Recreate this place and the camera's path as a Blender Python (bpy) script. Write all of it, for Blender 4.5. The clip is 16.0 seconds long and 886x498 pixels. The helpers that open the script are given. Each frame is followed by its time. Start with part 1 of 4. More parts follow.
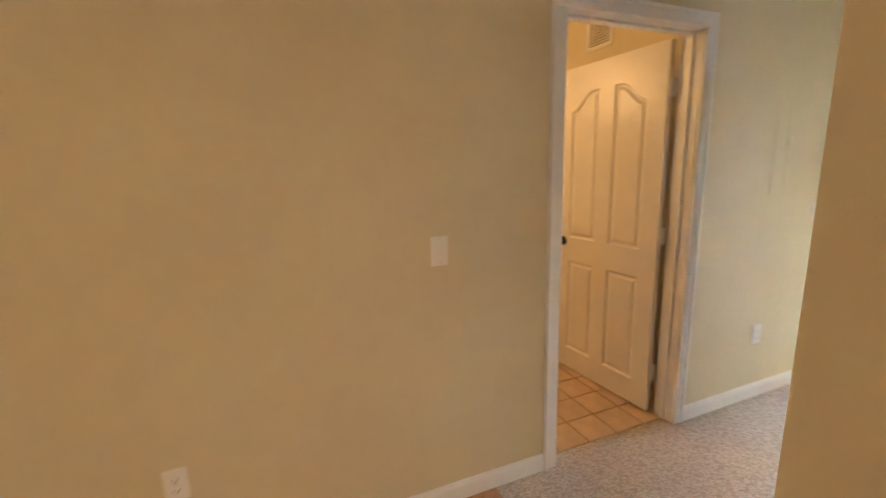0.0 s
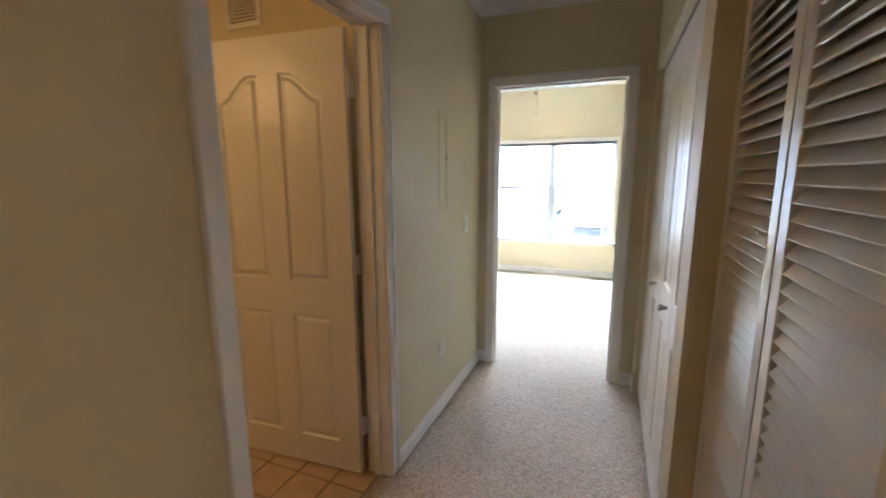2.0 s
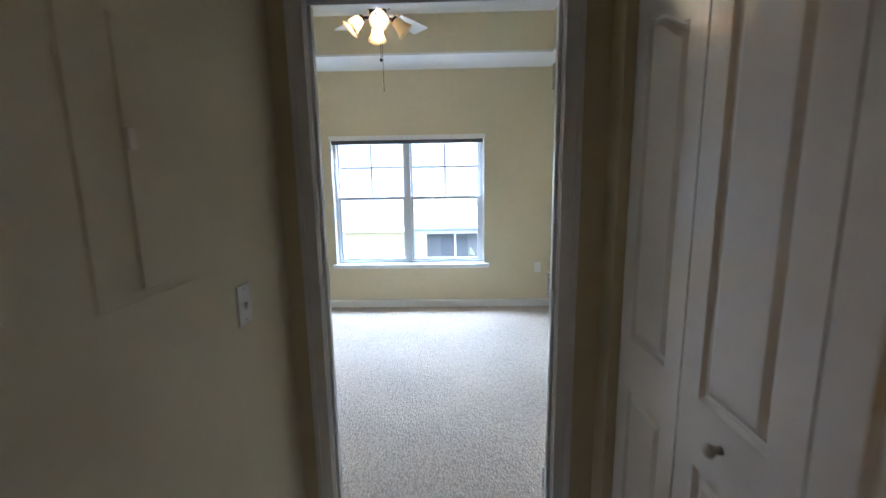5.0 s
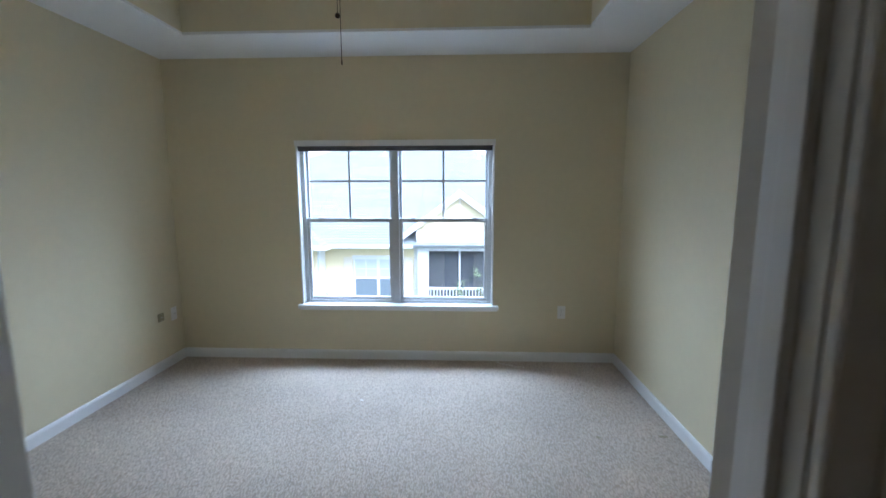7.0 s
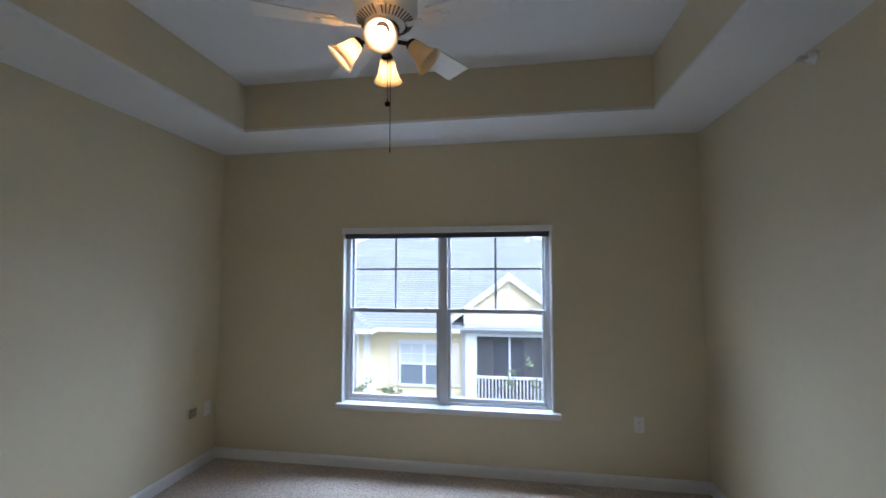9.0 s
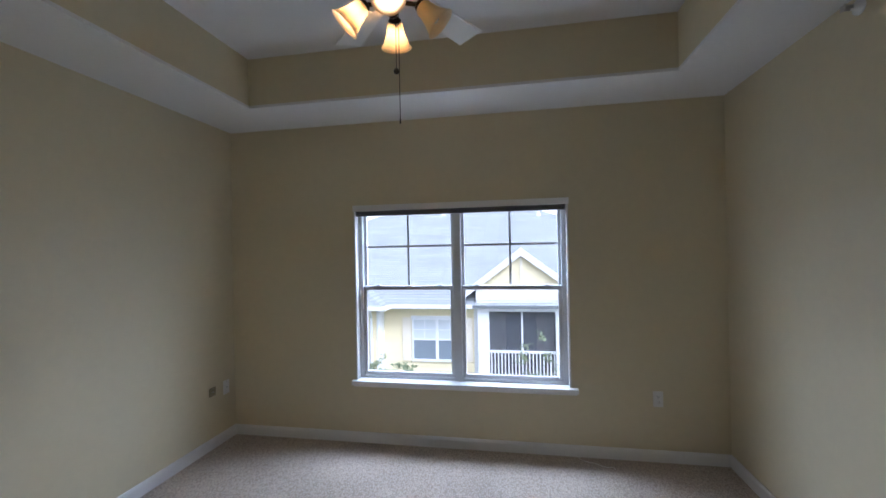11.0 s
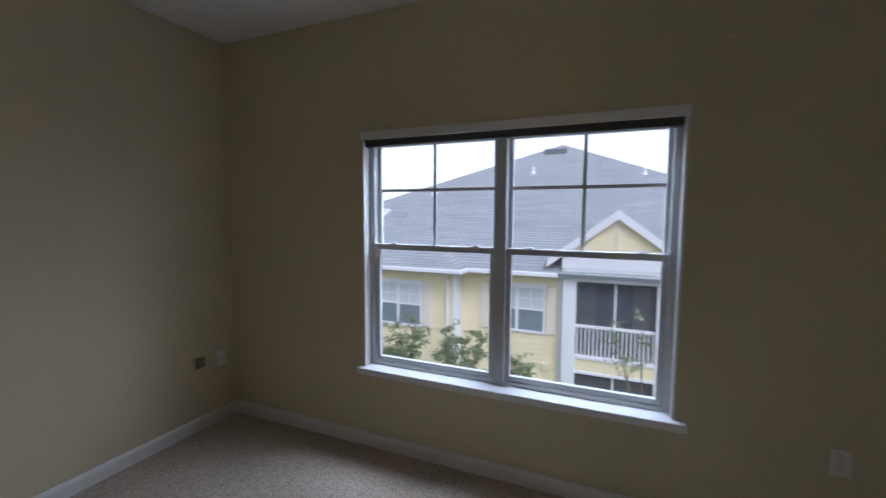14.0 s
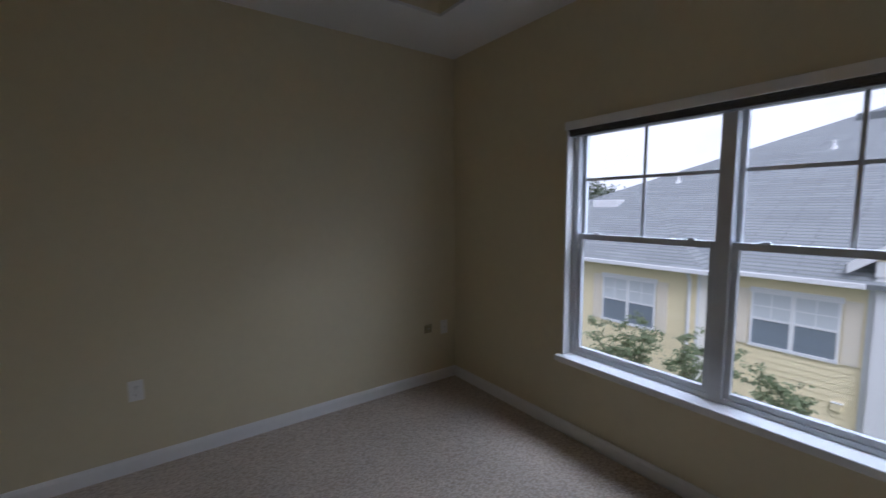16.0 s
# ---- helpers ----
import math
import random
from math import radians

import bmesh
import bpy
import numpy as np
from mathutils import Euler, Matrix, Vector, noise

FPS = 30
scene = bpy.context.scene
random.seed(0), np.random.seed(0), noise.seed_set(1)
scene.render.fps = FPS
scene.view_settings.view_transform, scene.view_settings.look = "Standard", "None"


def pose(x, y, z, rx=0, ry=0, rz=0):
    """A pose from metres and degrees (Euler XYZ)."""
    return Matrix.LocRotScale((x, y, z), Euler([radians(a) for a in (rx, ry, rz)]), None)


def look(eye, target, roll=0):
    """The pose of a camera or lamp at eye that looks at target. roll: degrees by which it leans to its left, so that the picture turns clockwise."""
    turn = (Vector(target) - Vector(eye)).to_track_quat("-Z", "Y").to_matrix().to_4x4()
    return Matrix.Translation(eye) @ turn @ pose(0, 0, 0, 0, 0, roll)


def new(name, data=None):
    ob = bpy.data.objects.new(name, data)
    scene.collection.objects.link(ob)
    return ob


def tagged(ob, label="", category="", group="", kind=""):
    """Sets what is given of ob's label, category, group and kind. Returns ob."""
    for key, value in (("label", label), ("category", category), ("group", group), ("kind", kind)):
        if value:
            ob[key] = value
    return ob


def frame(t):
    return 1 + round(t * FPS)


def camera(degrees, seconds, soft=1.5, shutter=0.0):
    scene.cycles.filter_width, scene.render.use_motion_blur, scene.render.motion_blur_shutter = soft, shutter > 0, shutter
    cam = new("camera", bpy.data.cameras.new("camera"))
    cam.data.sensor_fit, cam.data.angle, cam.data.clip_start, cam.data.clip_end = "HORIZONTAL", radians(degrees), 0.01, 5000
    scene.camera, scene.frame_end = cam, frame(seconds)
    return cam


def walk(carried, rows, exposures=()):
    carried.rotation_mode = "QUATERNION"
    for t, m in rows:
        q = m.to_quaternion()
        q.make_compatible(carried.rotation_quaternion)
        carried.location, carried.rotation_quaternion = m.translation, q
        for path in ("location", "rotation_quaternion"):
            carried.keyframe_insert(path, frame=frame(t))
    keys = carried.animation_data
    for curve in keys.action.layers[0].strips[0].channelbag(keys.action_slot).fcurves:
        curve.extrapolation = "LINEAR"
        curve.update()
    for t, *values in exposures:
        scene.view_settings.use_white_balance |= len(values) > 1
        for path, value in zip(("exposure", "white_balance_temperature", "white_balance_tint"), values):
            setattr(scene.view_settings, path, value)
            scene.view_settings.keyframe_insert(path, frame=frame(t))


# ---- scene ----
cam = camera(93.8, 16.0, shutter=0.5)

PATH = [
    (0, (1.045, -2.174, 1.428), (-0.775, -1.436, 1.048), -1.6),
    (0.5, (0.867, -2.163, 1.433), (-0.73, -1.014, 1.072), -3.1),
    (1, (0.72, -2.07, 1.424), (-0.622, -0.629, 1.049), -2.1),
    (1.5, (0.597, -1.934, 1.433), (-0.481, -0.269, 1.099), -1.9),
    (2, (0.496, -1.796, 1.427), (-0.249, 0.04, 1.081), -0.2),
    (2.5, (0.377, -1.673, 1.426), (-0.043, 0.253, 1.068), -1.6),
    (3, (0.305, -1.438, 1.428), (0.066, 0.523, 1.11), -2.0),
    (3.5, (0.261, -1.184, 1.423), (0.062, 0.778, 1.086), -0.7),
    (4, (0.195, -0.852, 1.4), (0.064, 1.113, 1.05), -0.9),
    (4.2, (0.171, -0.737, 1.411), (0.082, 1.236, 1.093), -1.5),
    (6.3, (0.211, 0.471, 1.468), (0.174, 2.441, 1.125), -0.6),
    (6.5, (0.211, 0.573, 1.472), (0.158, 2.546, 1.15), -1.0),
    (7, (0.24, 0.813, 1.503), (0.158, 2.794, 1.233), -0.1),
    (7.5, (0.246, 0.939, 1.539), (0.167, 2.931, 1.363), -0.0),
    (8, (0.221, 1.047, 1.543), (0.14, 3.04, 1.394), 0.5),
    (8.5, (0.204, 1.087, 1.553), (-0.005, 3.075, 1.56), 0.2),
    (9, (0.19, 1.094, 1.565), (-0.117, 3.066, 1.684), -0.0),
    (9.2, (0.21, 1.089, 1.567), (-0.15, 3.05, 1.691), -0.1),
    (11.3, (0.14, 1.2, 1.566), (-0.213, 3.167, 1.51), -1.4),
    (11.5, (0.13, 1.252, 1.554), (-0.209, 3.22, 1.456), -1.3),
    (12, (0.126, 1.487, 1.523), (-0.206, 3.455, 1.404), -1.6),
    (12.5, (0.119, 1.665, 1.482), (-0.214, 3.63, 1.315), -1.2),
    (13, (0.139, 1.891, 1.471), (-0.218, 3.852, 1.305), -0.4),
    (13.5, (0.201, 2.089, 1.478), (-0.234, 4.03, 1.267), -1.2),
    (14, (0.265, 2.265, 1.462), (-0.516, 4.099, 1.294), 0.3),
    (14.5, (0.299, 2.354, 1.451), (-0.727, 4.062, 1.28), -0.3),
    (15, (0.34, 2.357, 1.429), (-0.922, 3.903, 1.306), -0.6),
    (15.5, (0.426, 2.347, 1.427), (-1.022, 3.719, 1.277), 0.2),
    (16, (0.463, 2.302, 1.449), (-1.154, 3.46, 1.245), -0.4),
]
EXPOSURES = [(0.0, 5.95, 5650, 12), (0.5, 5.9, 5450, 12), (1.0, 5.75, 5400, 12), (2.0, 4.97, 5250, 12), (2.5, 4.6, 5150, 12), (3.0, 4.35, 5050, 12), (3.5, 4.1, 4980, 12), (4.2, 3.75, 4950, 12),
             (6.3, 2.95, 4950, 11), (7.0, 2.5, 4950, 12), (9.0, 2.05, 5100, 18), (12.0, 1.95, 5350, 20), (13.5, 1.35, 5500, 20), (14.5, 0.92, 5500, 21), (16.0, 0.85, 5500, 22)]
walk(cam, [(t, look(eye, target, roll)) for t, eye, target, roll in PATH], EXPOSURES)

# ---- world and large lights ----
world = bpy.data.worlds.new("overcast_sky")
scene.world = world
world.use_nodes = True
wn = world.node_tree.nodes
sky = wn.new("ShaderNodeTexSky")
sky.sky_type = "NISHITA"
sky.sun_disc = False
sky.sun_elevation = radians(55)
sky.sun_rotation = radians(132)
sky.air_density, sky.dust_density, sky.ozone_density = 1.0, 2.0, 1.0
soft = wn.new("ShaderNodeHueSaturation")
soft.inputs["Saturation"].default_value = 0.12
world.node_tree.links.new(sky.outputs[0], soft.inputs["Color"])
world.node_tree.links.new(soft.outputs[0], wn["Background"].inputs[0])
wn["Background"].inputs[1].default_value = 0.1


def lamp(name, kind, where, energy, colour, size=0.1, target=None):
    data = bpy.data.lights.new(name, kind)
    data.energy, data.color = energy, colour
    ob = new(name, data)
    if kind == "SUN":
        data.angle = radians(size)
    elif kind == "AREA":
        data.size = size
    else:
        data.shadow_soft_size = size
    ob.matrix_world = look(where, target) if target else pose(*where)
    return ob


lamp("sun", "SUN", (12, -7, 20), 0.8, (1.0, 0.97, 0.93), 25, (0, 4, 0))
lamp("bathroom_lamp", "POINT", (-1.75, -1.55, 2.05), 0.46, (1.0, 0.55, 0.19), 0.22)
lamp("living_lamp", "AREA", (3.0, -2.6, 2.5), 0.84, (1.0, 0.75, 0.48), 0.5, (3.0, -2.6, 0))
# Added lamp above the window head, out of view; boosts sky light indoors.
sky_fill = lamp("window_sky_fill", "AREA", (-0.33, 5.06, 2.60), 36, (0.80, 0.915, 1.0), 1.7, (-0.33, 3.0, 0.4))
sky_fill.data.shape, sky_fill.data.size_y = "RECTANGLE", 1.0


# ---- materials ----
def mat(name, colour, rough=0.6, metal=0.0, spread=0.08, fine=60.0, coarse=3.0, bump=0.0, bump_scale=0.0, piece=0.0, coat=0.0):
    """A surface with variation at two scales, relief, and a shift of tone from piece to piece."""
    m = bpy.data.materials.new(name)
    m.use_nodes = True
    n, l = m.node_tree.nodes, m.node_tree.links
    b = n["Principled BSDF"]
    b.inputs["Roughness"].default_value = rough
    b.inputs["Metallic"].default_value = metal
    b.inputs["Coat Weight"].default_value = coat
    co = n.new("ShaderNodeTexCoord")
    na, nb = n.new("ShaderNodeTexNoise"), n.new("ShaderNodeTexNoise")
    na.inputs["Scale"].default_value, nb.inputs["Scale"].default_value = fine, coarse
    na.inputs["Detail"].default_value = nb.inputs["Detail"].default_value = 4
    l.new(co.outputs["Object"], na.inputs["Vector"])
    l.new(co.outputs["Object"], nb.inputs["Vector"])
    add = n.new("ShaderNodeMath")
    add.operation = "ADD"
    l.new(na.outputs["Fac"], add.inputs[0])
    l.new(nb.outputs["Fac"], add.inputs[1])
    last = add
    if piece:
        info = n.new("ShaderNodeObjectInfo")
        mul = n.new("ShaderNodeMath")
        mul.operation = "MULTIPLY_ADD"
        l.new(info.outputs["Random"], mul.inputs[0])
        mul.inputs[1].default_value = piece / max(spread, 0.01)
        l.new(add.outputs[0], mul.inputs[2])
        last = mul
    ramp = n.new("ShaderNodeMapRange")
    ramp.inputs["From Min"].default_value, ramp.inputs["From Max"].default_value = 0.5, 1.5
    ramp.inputs["To Min"].default_value, ramp.inputs["To Max"].default_value = 1 - spread, 1 + spread
    ramp.clamp = False
    l.new(last.outputs[0], ramp.inputs["Value"])
    mix = n.new("ShaderNodeVectorMath")
    mix.operation = "SCALE"
    mix.inputs[0].default_value = colour
    l.new(ramp.outputs[0], mix.inputs["Scale"])
    l.new(mix.outputs[0], b.inputs["Base Color"])
    if bump:
        nc = n.new("ShaderNodeTexNoise")
        nc.inputs["Scale"].default_value = bump_scale or fine
        nc.inputs["Detail"].default_value = 3
        l.new(co.outputs["Object"], nc.inputs["Vector"])
        bp = n.new("ShaderNodeBump")
        bp.inputs["Strength"].default_value = bump
        bp.inputs["Distance"].default_value = 0.004
        l.new(nc.outputs["Fac"], bp.inputs["Height"])
        l.new(bp.outputs[0], b.inputs["Normal"])
    return m


def glass_mat(name, tint):
    m = bpy.data.materials.new(name)
    m.use_nodes = True
    b = m.node_tree.nodes["Principled BSDF"]
    b.inputs["Base Color"].default_value = (*tint, 1)
    b.inputs["Roughness"].default_value = 0.0
    b.inputs["IOR"].default_value = 1.45
    b.inputs["Transmission Weight"].default_value = 1.0
    return m


def glow_mat(name, colour, strength):
    m = bpy.data.materials.new(name)
    m.use_nodes = True
    b = m.node_tree.nodes["Principled BSDF"]
    b.inputs["Base Color"].default_value = (*colour, 1)
    b.inputs["Emission Color"].default_value = (*colour, 1)
    b.inputs["Emission Strength"].default_value = strength
    return m


def through_mat(name, colour, share, clear=False):
    """Frosted glass that lets light pass scattered, or a woven screen that lets part of it pass straight."""
    m = bpy.data.materials.new(name)
    m.use_nodes = True
    n, l = m.node_tree.nodes, m.node_tree.links
    b = n["Principled BSDF"]
    b.inputs["Base Color"].default_value = (*colour, 1)
    b.inputs["Roughness"].default_value = 0.5
    t = n.new("ShaderNodeBsdfTransparent" if clear else "ShaderNodeBsdfTranslucent")
    if not clear:
        t.inputs["Color"].default_value = (*colour, 1)
    mix = n.new("ShaderNodeMixShader")
    mix.inputs[0].default_value = share
    l.new(b.outputs[0], mix.inputs[1])
    l.new(t.outputs[0], mix.inputs[2])
    l.new(mix.outputs[0], n["Material Output"].inputs[0])
    return m


def carpet_mat():
    """Looped berber carpet: rows of small loops, flecked beige, with faint wear."""
    m = bpy.data.materials.new("carpet_loop")
    m.use_nodes = True
    n, l = m.node_tree.nodes, m.node_tree.links
    b = n["Principled BSDF"]
    b.inputs["Roughness"].default_value = 0.95
    b.inputs["Sheen Weight"].default_value = 0.3
    co = n.new("ShaderNodeTexCoord")
    mp = n.new("ShaderNodeMapping")
    mp.inputs["Scale"].default_value = (1.0, 0.62, 1.0)
    l.new(co.outputs["Object"], mp.inputs["Vector"])
    vo = n.new("ShaderNodeTexVoronoi")
    vo.inputs["Scale"].default_value = 112
    l.new(mp.outputs[0], vo.inputs["Vector"])
    big = n.new("ShaderNodeTexNoise")
    big.inputs["Scale"].default_value = 2.2
    big.inputs["Detail"].default_value = 5
    l.new(co.outputs["Object"], big.inputs["Vector"])
    mid = n.new("ShaderNodeTexNoise")
    mid.inputs["Scale"].default_value = 38
    mid.inputs["Detail"].default_value = 3
    l.new(co.outputs["Object"], mid.inputs["Vector"])
    ramp = n.new("ShaderNodeValToRGB")
    ramp.color_ramp.elements[0].position, ramp.color_ramp.elements[0].color = 0.0, (0.73, 0.625, 0.51, 1)
    ramp.color_ramp.elements[1].position, ramp.color_ramp.elements[1].color = 0.74, (0.42, 0.335, 0.25, 1)
    l.new(vo.outputs["Distance"], ramp.inputs[0])
    mr = n.new("ShaderNodeMapRange")
    mr.inputs["From Min"].default_value, mr.inputs["From Max"].default_value = 0.35, 0.65
    mr.inputs["To Min"].default_value, mr.inputs["To Max"].default_value = 0.92, 1.06
    l.new(mid.outputs["Fac"], mr.inputs["Value"])
    mr2 = n.new("ShaderNodeMapRange")
    mr2.inputs["From Min"].default_value, mr2.inputs["From Max"].default_value = 0.3, 0.7
    mr2.inputs["To Min"].default_value, mr2.inputs["To Max"].default_value = 0.92, 1.06
    l.new(big.outputs["Fac"], mr2.inputs["Value"])
    mu = n.new("ShaderNodeMath")
    mu.operation = "MULTIPLY"
    l.new(mr.outputs[0], mu.inputs[0])
    l.new(mr2.outputs[0], mu.inputs[1])
    sc = n.new("ShaderNodeVectorMath")
    sc.operation = "SCALE"
    l.new(ramp.outputs[0], sc.inputs[0])
    l.new(mu.outputs[0], sc.inputs["Scale"])
    l.new(sc.outputs[0], b.inputs["Base Color"])
    ad = n.new("ShaderNodeMath")
    ad.operation = "MULTIPLY_ADD"
    ad.inputs[1].default_value = -1.0
    l.new(vo.outputs["Distance"], ad.inputs[0])
    l.new(mid.outputs["Fac"], ad.inputs[2])
    bp = n.new("ShaderNodeBump")
    bp.inputs["Strength"].default_value = 0.75
    bp.inputs["Distance"].default_value = 0.006
    l.new(ad.outputs[0], bp.inputs["Height"])
    l.new(bp.outputs[0], b.inputs["Normal"])
    return m


def shingle_mat():
    """Grey laminated asphalt shingles in courses, mottled tab by tab."""
    m = bpy.data.materials.new("asphalt_shingle")
    m.use_nodes = True
    n, l = m.node_tree.nodes, m.node_tree.links
    b = n["Principled BSDF"]
    b.inputs["Roughness"].default_value = 0.9
    uv = n.new("ShaderNodeUVMap")
    uv.uv_map = "UVMap"
    br = n.new("ShaderNodeTexBrick")
    br.inputs["Scale"].default_value = 1.0
    br.inputs["Brick Width"].default_value = 1.3
    br.inputs["Row Height"].default_value = 0.17
    br.inputs["Mortar Size"].default_value = 0.02
    br.inputs["Mortar Smooth"].default_value = 0.3
    br.inputs["Color1"].default_value = (0.29, 0.315, 0.325, 1)
    br.inputs["Color2"].default_value = (0.35, 0.375, 0.385, 1)
    br.inputs["Mortar"].default_value = (0.17, 0.185, 0.19, 1)
    l.new(uv.outputs[0], br.inputs["Vector"])
    no = n.new("ShaderNodeTexNoise")
    no.inputs["Scale"].default_value = 0.8
    no.inputs["Detail"].default_value = 6
    l.new(uv.outputs[0], no.inputs["Vector"])
    mr = n.new("ShaderNodeMapRange")
    mr.inputs["To Min"].default_value, mr.inputs["To Max"].default_value = 0.88, 1.12
    l.new(no.outputs["Fac"], mr.inputs["Value"])
    sc = n.new("ShaderNodeVectorMath")
    sc.operation = "SCALE"
    l.new(br.outputs["Color"], sc.inputs[0])
    l.new(mr.outputs[0], sc.inputs["Scale"])
    l.new(sc.outputs[0], b.inputs["Base Color"])
    bp = n.new("ShaderNodeBump")
    bp.inputs["Strength"].default_value = 0.5
    bp.inputs["Distance"].default_value = 0.02
    l.new(br.outputs["Fac"], bp.inputs["Height"])
    bp.invert = True
    l.new(bp.outputs[0], b.inputs["Normal"])
    return m


WALL = mat("beige_wall_paint", (0.665, 0.588, 0.395), 0.55, spread=0.035, fine=18, coarse=1.2, bump=0.12, bump_scale=140)
CEIL = mat("ceiling_white", (0.78, 0.77, 0.75), 0.8, spread=0.03, fine=40, coarse=1.5, bump=0.25, bump_scale=110)
TRIM = mat("trim_white_gloss", (0.80, 0.79, 0.77), 0.32, spread=0.03, fine=25, coarse=2, bump=0.04, bump_scale=60)
DOOR = mat("door_white_satin", (0.80, 0.77, 0.73), 0.28, spread=0.03, fine=30, coarse=2, bump=0.05, bump_scale=90)
VINYL = mat("window_vinyl", (0.62, 0.63, 0.64), 0.35, spread=0.03, fine=30, coarse=3)
CARPET = carpet_mat()
WOOD = mat("floor_wood", (0.38, 0.20, 0.09), 0.35, spread=0.2, fine=30, coarse=4, piece=0.1)
TILE = mat("tan_tile", (0.60, 0.43, 0.27), 0.35, spread=0.18, fine=14, coarse=5, bump=0.1, bump_scale=40, piece=0.07)
GROUT = mat("brown_grout", (0.30, 0.19, 0.11), 0.9, spread=0.15)
PLATE = mat("plate_plastic", (0.80, 0.78, 0.74), 0.35, spread=0.02)
SLOT = mat("socket_dark", (0.06, 0.055, 0.05), 0.6)
BRONZE = mat("dark_bronze", (0.045, 0.03, 0.022), 0.35, 0.8, spread=0.15)
STEEL = mat("brushed_nickel", (0.55, 0.53, 0.50), 0.32, 0.9, spread=0.08)
OLIVE = mat("olive_cable_plate", (0.30, 0.26, 0.15), 0.5, spread=0.1)
GREY = mat("track_dark_grey", (0.10, 0.10, 0.10), 0.6)
# Near-black tone puts the backlit shade of the raised stack into its colour.
SHADED_SLAT = mat("shaded_blind_slat", (0.09, 0.085, 0.085), 0.5, spread=0.1)
CORD = mat("blind_cord", (0.7, 0.69, 0.66), 0.7)
GLASS = glass_mat("window_glass", (0.94, 0.955, 0.955))
FROST = through_mat("frosted_glass", (0.90, 0.74, 0.50), 0.5)
BULB = glow_mat("lit_bulb", (1.0, 0.74, 0.44), 11.5)
BULB_OFF = mat("unlit_bulb", (0.85, 0.85, 0.82), 0.2)
FANWHITE = mat("fan_white", (0.80, 0.79, 0.77), 0.4, spread=0.02)
SIDING = mat("yellow_siding", (0.80, 0.71, 0.46), 0.6, spread=0.05, fine=8, coarse=0.7, piece=0.02)
EXWHITE = mat("exterior_white", (0.78, 0.79, 0.80), 0.5, spread=0.04, fine=12, coarse=1)
SHUTTER = mat("shutter_cream", (0.78, 0.72, 0.60), 0.5, spread=0.04)
SHINGLE = shingle_mat()
DARKGLASS = mat("far_pane", (0.22, 0.26, 0.30), 0.08, spread=0.1, fine=2, coarse=0.6)
FARBLIND = mat("far_blind", (0.62, 0.66, 0.68), 0.25, spread=0.03)
SCREEN = through_mat("insect_screen", (0.15, 0.16, 0.18), 0.6, True)
PORCH = mat("porch_inside", (0.55, 0.53, 0.48), 0.8)
GRASS = mat("grass_ground", (0.06, 0.10, 0.03), 0.95, spread=0.3, fine=6, coarse=0.3)
BARK = mat("bark_grey_brown", (0.20, 0.15, 0.11), 0.85, spread=0.25, fine=25, coarse=4, bump=0.4)
LEAF = through_mat("leaf_green", (0.22, 0.28, 0.15), 0.3)
FARLEAF = mat("far_leaf", (0.06, 0.085, 0.04), 0.8, spread=0.3, fine=3, coarse=0.5)


# ---- building helpers ----
def box(bm, x0, x1, y0, y1, z0, z1, bevel=0.0):
    r = bmesh.ops.create_cube(bm, size=1.0, matrix=Matrix.Translation(((x0 + x1) / 2, (y0 + y1) / 2, (z0 + z1) / 2)) @ Matrix.Diagonal((x1 - x0, y1 - y0, z1 - z0, 1)))
    if bevel:
        edges = list({e for v in r["verts"] for e in v.link_edges})
        bmesh.ops.bevel(bm, geom=edges, offset=bevel, segments=2, affect="EDGES", profile=0.5)
    return bm


def boxes(*items, bevel=0.0):
    bm = bmesh.new()
    for it in items:
        box(bm, *it, bevel=bevel)
    return bm


def tube(bm, a, b, r0, r1=None, seg=12):
    a, b = Vector(a), Vector(b)
    m = Matrix.Translation((a + b) / 2) @ (b - a).to_track_quat("Z", "Y").to_matrix().to_4x4()
    bmesh.ops.create_cone(bm, cap_ends=True, segments=seg, radius1=r0, radius2=r0 if r1 is None else r1, depth=(b - a).length, matrix=m)
    return bm


def lathe(bm, profile, seg=24, m=Matrix(), close=False):
    """Turns (radius, height) pairs round the z axis."""
    rings = []
    for r, z in profile:
        rings.append([bm.verts.new(m @ Vector((r * math.cos(2 * math.pi * i / seg), r * math.sin(2 * math.pi * i / seg), z))) for i in range(seg)])
    for p, q in zip(rings, rings[1:]):
        for i in range(seg):
            bm.faces.new((p[i], p[(i + 1) % seg], q[(i + 1) % seg], q[i]))
    if close:
        bm.faces.new(rings[-1])
        bm.faces.new(rings[0][::-1])
    return bm


def mesh_of(name, bm, material, smooth=False):
    bmesh.ops.recalc_face_normals(bm, faces=bm.faces)
    me = bpy.data.meshes.new(name)
    bm.to_mesh(me)
    bm.free()
    me.materials.append(material)
    if smooth:
        for p in me.polygons:
            p.use_smooth = True
    return me


def thing(name, m, label, category, group="", kind=""):
    ob = new(name)
    ob.matrix_basis = m if isinstance(m, Matrix) else Matrix.Translation(m)
    ob.empty_display_size = 0.05
    return tagged(ob, label, category, group, kind)


def part(name, bm, material, parent, label="", local=False, smooth=False):
    """One mesh under a thing or a part; its shape is given in the world, or (local) in the thing's own space."""
    ob = new(name, mesh_of(name, bm, material, smooth))
    ob.parent = parent
    if not local and parent.parent is None:
        ob.matrix_parent_inverse = parent.matrix_basis.inverted()
    return tagged(ob, label)


def structure(name, bm, material, label, category):
    return tagged(new(name, mesh_of(name, bm, material)), label, category, kind="structure")


